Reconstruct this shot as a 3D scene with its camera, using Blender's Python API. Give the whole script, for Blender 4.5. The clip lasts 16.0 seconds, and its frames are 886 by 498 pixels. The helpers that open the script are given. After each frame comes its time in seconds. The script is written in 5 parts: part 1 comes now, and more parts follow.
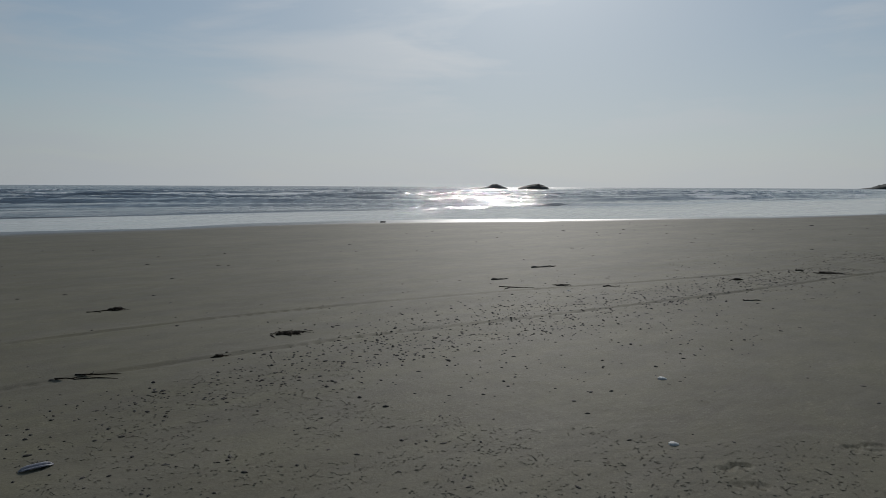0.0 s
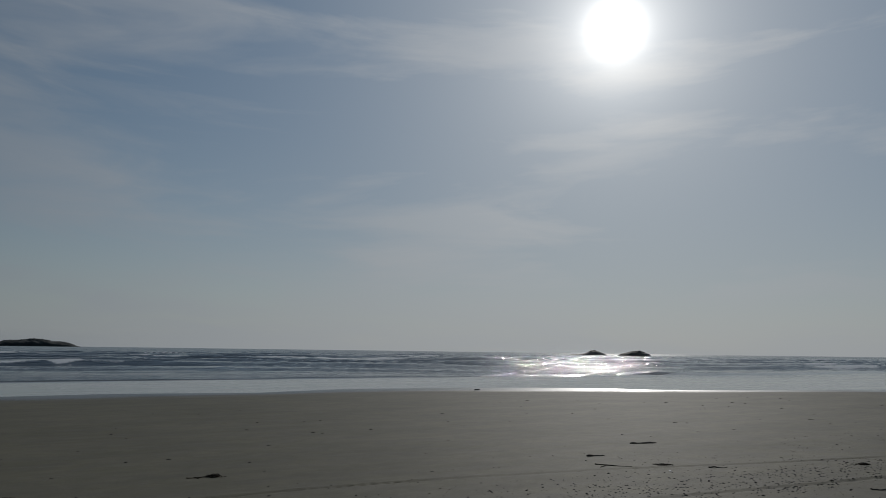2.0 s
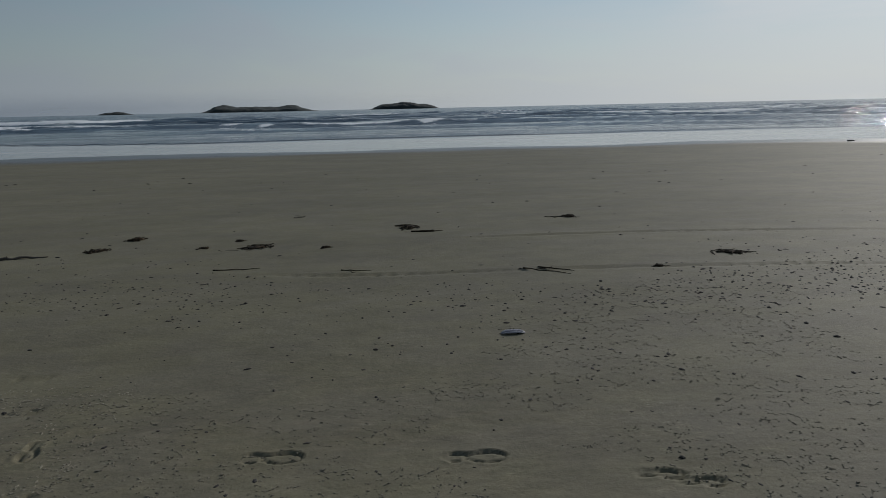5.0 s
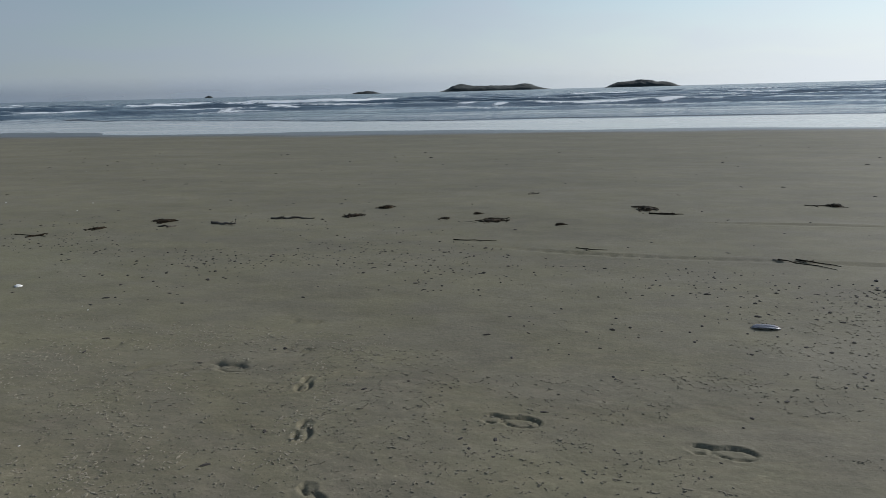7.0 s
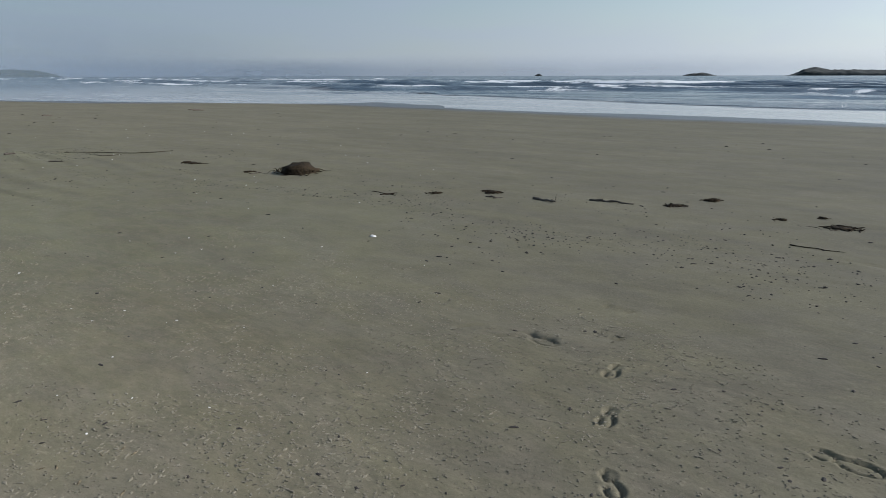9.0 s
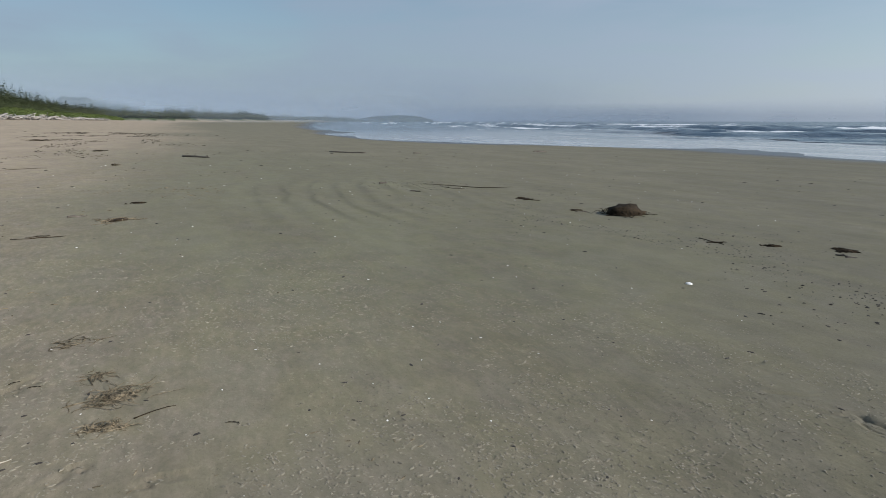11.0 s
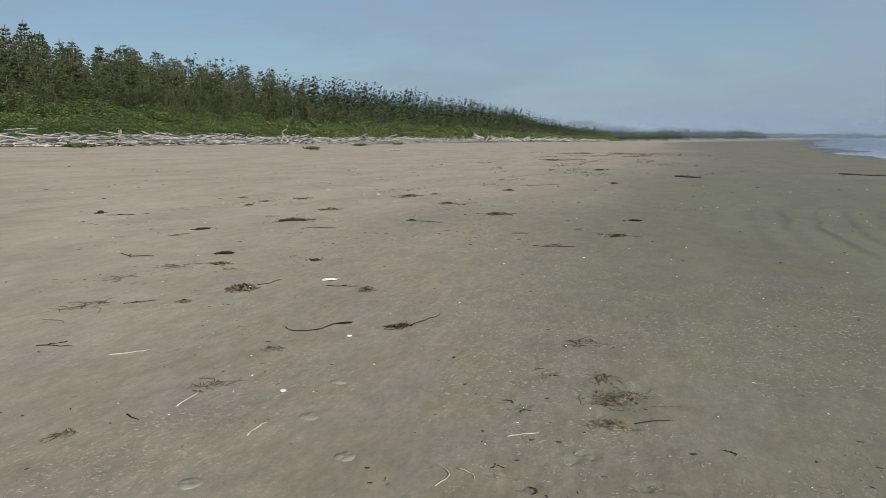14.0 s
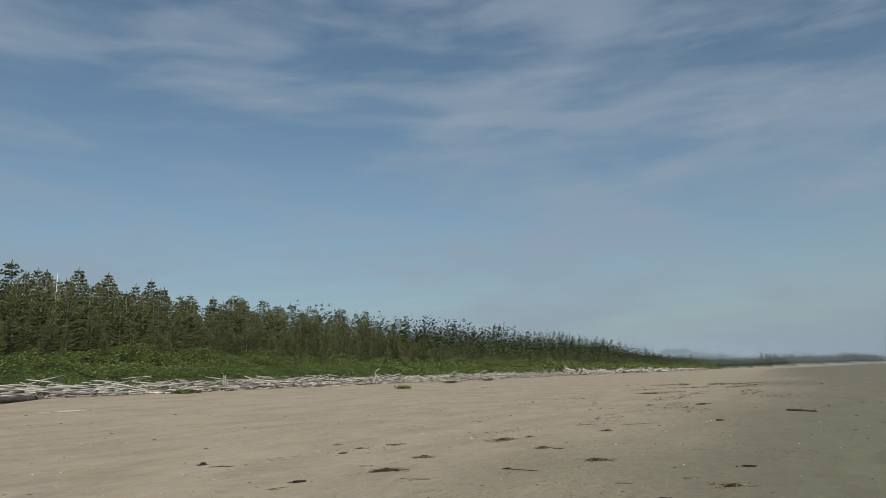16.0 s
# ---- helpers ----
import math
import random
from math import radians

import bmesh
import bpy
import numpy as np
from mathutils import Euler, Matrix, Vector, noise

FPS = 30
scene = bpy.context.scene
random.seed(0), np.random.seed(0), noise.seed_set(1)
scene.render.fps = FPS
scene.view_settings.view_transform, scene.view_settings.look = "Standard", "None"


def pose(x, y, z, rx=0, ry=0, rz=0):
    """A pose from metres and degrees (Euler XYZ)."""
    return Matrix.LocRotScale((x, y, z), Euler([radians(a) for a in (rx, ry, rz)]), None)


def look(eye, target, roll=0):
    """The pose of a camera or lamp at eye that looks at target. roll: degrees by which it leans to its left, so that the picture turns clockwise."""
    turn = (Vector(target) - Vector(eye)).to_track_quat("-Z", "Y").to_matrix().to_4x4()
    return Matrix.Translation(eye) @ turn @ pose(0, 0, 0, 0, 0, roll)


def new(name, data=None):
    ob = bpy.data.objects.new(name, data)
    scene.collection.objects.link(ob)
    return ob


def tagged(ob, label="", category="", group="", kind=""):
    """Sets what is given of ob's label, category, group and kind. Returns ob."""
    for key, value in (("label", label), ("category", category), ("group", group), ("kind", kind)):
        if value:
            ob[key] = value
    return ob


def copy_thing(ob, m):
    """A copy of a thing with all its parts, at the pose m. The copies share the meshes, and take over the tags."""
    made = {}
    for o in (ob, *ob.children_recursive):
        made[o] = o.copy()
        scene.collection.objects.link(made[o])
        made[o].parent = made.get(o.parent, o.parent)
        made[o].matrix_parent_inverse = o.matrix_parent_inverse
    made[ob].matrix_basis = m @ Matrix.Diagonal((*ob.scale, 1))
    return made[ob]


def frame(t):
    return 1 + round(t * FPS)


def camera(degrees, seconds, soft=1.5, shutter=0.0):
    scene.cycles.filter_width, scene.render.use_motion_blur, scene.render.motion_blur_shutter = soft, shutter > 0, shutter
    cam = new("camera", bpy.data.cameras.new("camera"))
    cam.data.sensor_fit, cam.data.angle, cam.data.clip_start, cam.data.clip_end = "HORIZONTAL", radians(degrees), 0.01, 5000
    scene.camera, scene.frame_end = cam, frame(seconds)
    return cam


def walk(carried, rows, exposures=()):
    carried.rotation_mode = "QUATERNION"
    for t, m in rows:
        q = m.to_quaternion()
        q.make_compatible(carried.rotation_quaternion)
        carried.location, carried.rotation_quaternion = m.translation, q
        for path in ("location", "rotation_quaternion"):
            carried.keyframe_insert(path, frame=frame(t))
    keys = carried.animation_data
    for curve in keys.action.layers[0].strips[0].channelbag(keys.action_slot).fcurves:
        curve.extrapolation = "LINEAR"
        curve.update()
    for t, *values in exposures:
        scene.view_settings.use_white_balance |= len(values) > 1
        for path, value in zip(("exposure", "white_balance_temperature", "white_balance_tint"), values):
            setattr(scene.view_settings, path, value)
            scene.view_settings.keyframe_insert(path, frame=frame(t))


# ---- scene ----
cam = camera(66.51, 16.0, soft=0.5)
walk(cam, [
    (0, pose(0.167, 0.229, 1.488, 84.72, -0.27, -41.00)),
    (0.5, pose(0.167, 0.161, 1.513, 87.61, -0.70, -38.05)),
    (1, pose(0.169, 0.121, 1.549, 92.96, -0.63, -40.20)),
    (1.5, pose(0.112, 0.108, 1.571, 97.61, -1.11, -39.02)),
    (2, pose(0.107, 0.030, 1.571, 98.60, -0.76, -32.95)),
    (2.5, pose(0.088, 0.059, 1.561, 98.91, -0.52, -28.46)),
    (3, pose(0.051, 0.044, 1.529, 96.06, -0.86, -22.74)),
    (3.5, pose(0.048, 0.050, 1.493, 89.77, -1.15, -20.11)),
    (4, pose(-0.005, 0.037, 1.473, 82.72, -0.27, -15.64)),
    (4.2, pose(0.027, 0.027, 1.471, 81.39, 0.37, -12.85)),
    (6.3, pose(-0.095, 0.024, 1.432, 75.76, 0.74, 5.35)),
    (6.5, pose(-0.093, 0.023, 1.425, 75.75, 1.07, 8.00)),
    (7, pose(-0.131, -0.007, 1.447, 76.87, 1.46, 13.92)),
    (7.5, pose(-0.163, -0.065, 1.474, 77.65, 1.12, 22.17)),
    (8, pose(-0.192, -0.110, 1.485, 76.60, 1.14, 28.43)),
    (8.2, pose(-0.218, -0.143, 1.512, 75.91, 0.99, 30.36)),
    (10.3, pose(-0.136, 0.093, 1.401, 78.39, -0.26, 58.81)),
    (10.5, pose(-0.084, 0.088, 1.427, 78.55, 0.09, 61.15)),
    (11, pose(-0.099, 0.045, 1.429, 79.29, -0.04, 68.45)),
    (11.5, pose(-0.068, 0.012, 1.439, 80.36, 0.31, 76.79)),
    (12, pose(-0.036, -0.036, 1.446, 79.62, 0.42, 84.11)),
    (12.5, pose(-0.042, -0.057, 1.441, 79.70, 0.55, 88.53)),
    (13, pose(-0.039, -0.078, 1.446, 79.93, 0.29, 92.83)),
    (13.5, pose(-0.012, -0.114, 1.459, 80.24, 0.47, 100.52)),
    (14, pose(0.004, -0.127, 1.476, 81.19, 0.85, 107.91)),
    (14.5, pose(0.021, -0.128, 1.512, 85.63, 0.11, 109.58)),
    (15, pose(0.105, -0.112, 1.568, 90.77, 0.66, 111.38)),
    (15.5, pose(0.140, -0.089, 1.623, 96.39, 1.16, 113.22)),
    (16, pose(0.215, -0.087, 1.679, 101.10, 2.49, 115.41)),
], exposures=[
    (0, -0.70, 6350, 10), (0.5, -0.86, 6350, 10), (1, -1.0, 6350, 10), (1.5, -1.14, 6350, 10), (2.5, -1.25, 6350, 10), (3.5, -1.24, 6400, 10), (4.2, -0.88, 6400, 10),
    (6.3, 0.03, 6400, 10), (7, 0.28, 6300, 10.5), (8, 0.47, 6300, 11), (10.3, 0.63, 6300, 12), (11, 0.66, 6280, 12), (12.5, 0.62, 6220, 12), (14, 0.62, 6220, 11), (14.6, 0.55, 6380, 10), (16, 0.5, 6650, 9),
])

# ---- light ----
SUN_AZ, SUN_EL = -47.8, 26.0   # degrees, azimuth counted anticlockwise from the seaward axis +Y
SUN_DIR = Vector((-math.sin(radians(SUN_AZ)) * math.cos(radians(SUN_EL)),
                  math.cos(radians(SUN_AZ)) * math.cos(radians(SUN_EL)), math.sin(radians(SUN_EL))))
sun = new("sun", bpy.data.lights.new("sun", "SUN"))
sun.data.energy, sun.data.angle, sun.data.color = 3.1, radians(1.5), (1.0, 0.95, 0.88)
sun.matrix_world = look((0, 0, 50), Vector((0, 0, 50)) - SUN_DIR)


class Nodes:
    """A thin wrapper that adds and wires shader nodes."""

    def __init__(self, tree):
        self.tree = tree
        tree.nodes.clear()

    def add(self, kind, inputs=None, **props):
        n = self.tree.nodes.new(kind)
        for k, v in props.items():
            setattr(n, k, v)
        for k, v in (inputs or {}).items():
            self.put(n.inputs[k], v)
        return n

    def put(self, socket, v):
        if isinstance(v, bpy.types.NodeSocket):
            self.tree.links.new(v, socket)
        else:
            socket.default_value = v

    def math(self, op, a, b=0.0, c=0.0, clamp=False):
        n = self.tree.nodes.new("ShaderNodeMath")
        n.operation, n.use_clamp = op, clamp
        for i, v in enumerate((a, b, c)):
            self.put(n.inputs[i], v)
        return n.outputs[0]

    def vmath(self, op, a, b=(0, 0, 0)):
        n = self.tree.nodes.new("ShaderNodeVectorMath")
        n.operation = op
        self.put(n.inputs[0], a)
        self.put(n.inputs[1], b)
        return n.outputs["Value"] if op in ("DOT_PRODUCT", "LENGTH") else n.outputs["Vector"]

    def mix(self, f, a, b, blend="MIX"):
        n = self.tree.nodes.new("ShaderNodeMix")
        n.data_type, n.blend_type, n.clamp_factor = "RGBA", blend, True
        self.put(n.inputs[0], f)
        self.put(n.inputs[6], a)
        self.put(n.inputs[7], b)
        return n.outputs[2]

    def ramp(self, v, lo, hi, a=0.0, b=1.0):
        n = self.add("ShaderNodeMapRange", {"Value": v, "From Min": lo, "From Max": hi, "To Min": a, "To Max": b})
        n.interpolation_type = "SMOOTHSTEP"
        return n.outputs["Result"]

    def noise(self, vec, scale, detail=4.0, rough=0.55, distort=0.0):
        return self.add("ShaderNodeTexNoise", {"Vector": vec, "Scale": scale, "Detail": detail, "Roughness": rough,
                                               "Distortion": distort}).outputs["Fac"]

    def scaled(self, vec, loc=(0, 0, 0), rot=(0, 0, 0), scale=(1, 1, 1)):
        return self.add("ShaderNodeMapping", {"Vector": vec, "Location": loc, "Rotation": rot, "Scale": scale}).outputs["Vector"]


def build_world():
    world = bpy.data.worlds.new("sky")
    scene.world = world
    world.use_nodes = True
    g = Nodes(world.node_tree)
    way = g.add("ShaderNodeTexCoord").outputs["Generated"]
    sky = g.add("ShaderNodeTexSky", sky_type="NISHITA", sun_disc=False, sun_elevation=radians(SUN_EL),
                sun_rotation=radians(-SUN_AZ), air_density=1.0, dust_density=0.5, ozone_density=1.0).outputs[0]
    sky = g.vmath("MULTIPLY", sky, (0.073, 0.083, 0.084))
    xyz = g.add("ShaderNodeSeparateXYZ", {0: way}).outputs
    up = g.math("MAXIMUM", xyz[2], 0.0)
    # thin high cloud, drawn out into level streaks
    streak = g.scaled(way, (3.1, 1.7, 0.3), (radians(4), radians(-5), 0), (1.0, 1.0, 4.2))
    bend = g.noise(streak, 1.1, 3, 0.5)
    streak = g.vmath("ADD", streak, g.add("ShaderNodeCombineXYZ", {0: bend, 1: 0.0, 2: g.math("MULTIPLY", bend, 0.7)}).outputs[0])
    wide = g.ramp(g.noise(streak, 2.6, 6, 0.52, 0.2), 0.38, 0.66)
    wisps = g.scaled(way, (0.4, 5.2, 1.3), (radians(-7), radians(6), 0), (1.0, 1.0, 8.0))
    fine = g.ramp(g.noise(wisps, 3.0, 8, 0.60, 0.5), 0.46, 0.80)
    veil = g.math("ADD", g.math("MULTIPLY", wide, 0.62), g.math("MULTIPLY", fine, 0.28), clamp=True)
    near_sun = g.math("MAXIMUM", g.vmath("DOT_PRODUCT", way, tuple(SUN_DIR)), 0.0)
    broad = g.math("POWER", near_sun, 4.0)
    veil = g.math("MAXIMUM", veil, g.math("MULTIPLY", g.math("POWER", near_sun, 12.0), 0.4))
    cloud = g.mix(broad, (0.31, 0.385, 0.475, 1), (0.88, 0.89, 0.89, 1))
    sky = g.mix(g.math("MULTIPLY", broad, 0.85), sky, (0.25, 0.37, 0.53, 1))
    sky = g.mix(veil, sky, cloud)
    # haze over the sea thickens to the horizon
    haze = g.math("POWER", g.math("SUBTRACT", 1.0, up), 5.5)
    side = g.math("POWER", g.math("MULTIPLY_ADD", g.vmath("DOT_PRODUCT", way, tuple(SUN_DIR)), 0.5, 0.5), 2.0)
    haze_col = g.mix(side, (0.235, 0.30, 0.385, 1), (0.70, 0.73, 0.735, 1))
    sky = g.mix(g.math("MULTIPLY", haze, 0.93), sky, haze_col)
    # the sky is brighter round the sun and dims away from it
    fall = g.math("MULTIPLY_ADD", g.math("POWER", side, 1.3), 0.54, 0.66)
    sky = g.mix(1.0, sky, g.add("ShaderNodeCombineColor", {0: fall, 1: fall, 2: fall}).outputs[0], "MULTIPLY")
    # the veiled sun and its aureole
    glow = g.math("MULTIPLY", g.math("POWER", near_sun, 2200.0), 3.0)
    for tight, much in ((420.0, 0.80), (130.0, 0.60), (28.0, 0.22)):
        glow = g.math("ADD", glow, g.math("MULTIPLY", g.math("POWER", near_sun, tight), much))
    sky = g.mix(1.0, sky, g.mix(1.0, (1.0, 0.97, 0.91, 1), glow, "MULTIPLY"), "ADD")
    back = g.add("ShaderNodeBackground", {"Color": sky, "Strength": 1.0})
    g.put(g.add("ShaderNodeOutputWorld").inputs["Surface"], back.outputs[0])


build_world()

# ---- materials ----
def material(name):
    m = bpy.data.materials.new(name)
    m.use_nodes = True
    return m, Nodes(m.node_tree)


def finish(g, color, rough, bump=None, strength=0.3, distance=0.01, **extra):
    b = g.add("ShaderNodeBsdfPrincipled", {"Base Color": color, "Roughness": rough})
    for k, v in extra.items():
        g.put(b.inputs[k.replace("_", " ")], v)
    if bump is not None:
        g.put(b.inputs["Normal"], g.add("ShaderNodeBump", {"Height": bump, "Strength": strength, "Distance": distance}).outputs[0])
    g.put(g.add("ShaderNodeOutputMaterial").inputs["Surface"], b.outputs[0])
    return b


def simple(name, dark, light, scale=20.0, rough=0.8, strength=0.4, distance=0.01, squash=(1, 1, 1), spread=0.35, **extra):
    """A rough natural surface: two tones at two scales, with relief, and each piece a little different."""
    m, g = material(name)
    at = g.scaled(g.add("ShaderNodeTexCoord").outputs["Object"], scale=squash)
    n1, n2 = g.noise(at, scale, 5), g.noise(at, scale * 0.17, 3)
    f = g.ramp(g.math("ADD", g.math("MULTIPLY", n1, 0.6), g.math("MULTIPLY", n2, 0.4)), 0.32, 0.68)
    col = g.mix(f, (*dark, 1), (*light, 1))
    own = g.add("ShaderNodeObjectInfo").outputs["Random"]
    col = g.mix(1.0, col, g.add("ShaderNodeCombineColor", {i: g.math("MULTIPLY_ADD", own, spread, 1 - spread / 2) for i in range(3)}).outputs[0], "MULTIPLY")
    finish(g, col, rough, n1, strength, distance, **extra)
    return m


def sand_material():
    m, g = material("sand")
    at = g.add("ShaderNodeTexCoord").outputs["Object"]
    wet = g.add("ShaderNodeAttribute", attribute_name="wet").outputs["Fac"]      # 0 dry, 1 damp, 2 soaked
    algae = g.add("ShaderNodeAttribute", attribute_name="algae").outputs["Fac"]
    blot = g.noise(g.scaled(at, scale=(0.5, 1.3, 1)), 0.55, 5, 0.6)
    mott = g.noise(g.scaled(at, scale=(1.0, 2.2, 1)), 8.0, 5, 0.65)
    grain = g.noise(at, 260.0, 2, 0.7)
    crumb = g.noise(at, 42.0, 4, 0.65)
    w = g.math("ADD", wet, g.math("MULTIPLY_ADD", blot, 0.5, -0.25))
    w = g.math("ADD", w, g.math("MULTIPLY_ADD", g.ramp(mott, 0.3, 0.7), 0.3, -0.15))
    damp = g.ramp(w, 0.0, 1.0)
    soaked = g.ramp(w, 1.15, 1.8)
    col = g.mix(damp, (0.282, 0.240, 0.176, 1), (0.152, 0.141, 0.094, 1))
    col = g.mix(soaked, col, (0.072, 0.070, 0.063, 1))
    green = g.math("MULTIPLY", g.ramp(g.math("ADD", mott, g.math("MULTIPLY", blot, 0.7)), 0.62, 1.05), algae)
    col = g.mix(g.math("MULTIPLY", green, 0.6), col, (0.125, 0.130, 0.078, 1))
    hue = g.noise(g.scaled(at, (7.0, 3.0, 0), scale=(0.8, 1.3, 1)), 1.7, 5, 0.62, 0.3)
    col = g.mix(1.0, col, g.mix(g.ramp(hue, 0.34, 0.66), (1.0, 0.972, 1.025, 1), (1.025, 1.0, 0.955, 1)), "MULTIPLY")
    lines = g.noise(g.scaled(at, rot=(0, 0, radians(3)), scale=(0.10, 1.0, 1)), 1.6, 6, 0.6)
    speck = g.math("MULTIPLY_ADD", grain, 0.4, 0.8)
    speck = g.math("MULTIPLY", speck, g.ramp(lines, 0.3, 0.7, 0.98, 1.02))
    crust = g.noise(g.scaled(at, rot=(0, 0, radians(20)), scale=(1.0, 1.9, 1)), 22.0, 4, 0.68)
    where = g.ramp(g.noise(at, 1.1, 4, 0.65), 0.42, 0.62)
    speck = g.math("MULTIPLY", speck, g.math("MULTIPLY_ADD", g.math("MULTIPLY", g.ramp(crust, 0.55, 0.66), where), 0.34, 1.0))
    speck = g.math("MULTIPLY", speck, g.ramp(g.noise(at, 85.0, 2, 0.6), 0.28, 0.36, 0.72, 1.0))
    speck = g.math("MULTIPLY", speck, g.math("MULTIPLY", g.ramp(blot, 0.3, 0.7, 0.88, 1.10), g.ramp(g.noise(g.scaled(at, scale=(1.0, 1.5, 1)), 2.6, 5, 0.6, 0.4), 0.32, 0.68, 0.92, 1.07)))
    speck = g.math("MULTIPLY", speck, g.math("MULTIPLY_ADD", crumb, 0.4, 0.8))
    col = g.mix(1.0, col, g.add("ShaderNodeCombineColor", {0: speck, 1: speck, 2: speck}).outputs[0], "MULTIPLY")
    rough = g.math("SUBTRACT", 0.92, g.math("ADD", g.math("MULTIPLY", damp, 0.16), g.math("MULTIPLY", soaked, 0.42)))
    relief = g.math("ADD", g.math("MULTIPLY", grain, 0.25), g.math("ADD", crumb, g.math("MULTIPLY", mott, 1.2)))
    scrub = g.add("ShaderNodeAttribute", attribute_name="scrub").outputs["Fac"]
    col = g.mix(scrub, col, g.mix(crumb, (0.03, 0.045, 0.015, 1), (0.07, 0.09, 0.03, 1)))
    b = finish(g, col, rough, relief, 0.45, 0.006)
    b.inputs["Diffuse Roughness"].default_value = 0.2
    g.put(b.inputs["Specular IOR Level"], g.math("ADD", g.math("MULTIPLY_ADD", damp, 0.13, 0.05), g.math("MULTIPLY", soaked, 0.34)))
    return m


def sea_material():
    m, g = material("sea_water")
    at = g.add("ShaderNodeTexCoord").outputs["Object"]
    foam = g.add("ShaderNodeAttribute", attribute_name="foam").outputs["Fac"]
    shallow = g.add("ShaderNodeAttribute", attribute_name="shallow").outputs["Fac"]
    lace = g.noise(g.scaled(at, scale=(1.0, 0.6, 1)), 1.1, 7, 0.72, 0.5)
    spots = g.noise(g.scaled(at, scale=(0.4, 1.0, 1)), 0.3, 5, 0.65)
    f = g.ramp(g.math("ADD", foam, g.math("ADD", g.math("MULTIPLY", lace, 0.55), g.math("MULTIPLY", spots, 0.5))), 0.88, 1.08)
    # the last wave's thin sheet: fine bubbles in drawn-out streaks, plus painted sky gleam
    sheet_foam_gleam = g.ramp(g.noise(g.scaled(at, scale=(0.10, 1.0, 1)), 0.9, 6, 0.62, 0.3), 0.34, 0.68, 0.05, 0.27)
    f = g.math("MAXIMUM", f, g.math("MULTIPLY", shallow, sheet_foam_gleam))
    col = g.mix(shallow, (0.044, 0.068, 0.092, 1), (0.036, 0.042, 0.042, 1))
    ripple = g.noise(g.scaled(at, scale=(0.45, 1.0, 1)), 1.4, 6, 0.62)
    chop = g.noise(g.scaled(at, scale=(0.3, 1.0, 1)), 0.22, 5, 0.6)
    h = g.math("ADD", g.math("MULTIPLY", ripple, 0.30), chop)
    h = g.math("MULTIPLY", h, g.math("SUBTRACT", 1.0, g.math("MULTIPLY", shallow, 0.93)))
    away = g.add("ShaderNodeAttribute", attribute_name="open_sea").outputs["Fac"]
    rough = g.math("ADD", g.math("MULTIPLY_ADD", away, 0.14, 0.05), g.math("MULTIPLY", shallow, 0.04))
    bump = g.add("ShaderNodeBump", {"Height": h, "Strength": 1.0, "Distance": 0.5}).outputs[0]
    water = g.add("ShaderNodeBsdfPrincipled", {"Base Color": col, "Roughness": rough, "IOR": 1.33, "Normal": bump, "Specular IOR Level": g.math("MULTIPLY_ADD", shallow, 0.34, 0.16)})
    froth = g.add("ShaderNodeBsdfPrincipled", {"Base Color": (0.74, 0.76, 0.77, 1), "Roughness": 0.9})
    both = g.add("ShaderNodeMixShader", {0: f, 1: water.outputs[0], 2: froth.outputs[0]})
    g.put(g.add("ShaderNodeOutputMaterial").inputs["Surface"], both.outputs[0])
    return m


def leaf_material(name, dark, light, scale):
    m, g = material(name)
    at = g.add("ShaderNodeTexCoord").outputs["Object"]
    own = g.add("ShaderNodeNewGeometry").outputs["Random Per Island"]
    tree = g.add("ShaderNodeObjectInfo").outputs["Random"]
    f = g.math("ADD", g.math("MULTIPLY", own, 0.5), g.math("MULTIPLY", g.ramp(g.noise(at, scale, 4), 0.3, 0.7), 0.5))
    col = g.mix(f, (*dark, 1), (*light, 1))
    t = g.math("MULTIPLY_ADD", tree, 0.5, 0.75)
    col = g.mix(1.0, col, g.add("ShaderNodeCombineColor", {0: t, 1: g.math("MULTIPLY_ADD", tree, 0.35, 0.82), 2: t}).outputs[0], "MULTIPLY")
    d = g.add("ShaderNodeBsdfPrincipled", {"Base Color": col, "Roughness": 0.65, "Specular IOR Level": 0.25})
    s = g.add("ShaderNodeBsdfTranslucent", {"Color": col})
    both = g.add("ShaderNodeMixShader", {0: 0.38, 1: d.outputs[0], 2: s.outputs[0]})
    g.put(g.add("ShaderNodeOutputMaterial").inputs["Surface"], both.outputs[0])
    return m


def mist_haze_material():
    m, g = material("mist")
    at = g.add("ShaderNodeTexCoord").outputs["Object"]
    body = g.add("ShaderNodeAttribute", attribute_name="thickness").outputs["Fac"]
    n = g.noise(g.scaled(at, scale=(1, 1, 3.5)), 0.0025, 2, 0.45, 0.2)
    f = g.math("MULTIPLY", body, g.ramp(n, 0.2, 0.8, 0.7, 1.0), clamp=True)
    # a see-through pale film stands in for mist and the haze of distance
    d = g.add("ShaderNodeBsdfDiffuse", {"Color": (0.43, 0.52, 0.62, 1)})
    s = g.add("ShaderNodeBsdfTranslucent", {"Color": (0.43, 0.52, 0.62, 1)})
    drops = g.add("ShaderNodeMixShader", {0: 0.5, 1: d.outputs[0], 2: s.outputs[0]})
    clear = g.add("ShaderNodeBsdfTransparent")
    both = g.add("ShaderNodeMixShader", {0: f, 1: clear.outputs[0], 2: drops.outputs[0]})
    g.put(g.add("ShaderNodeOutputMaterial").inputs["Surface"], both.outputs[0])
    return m


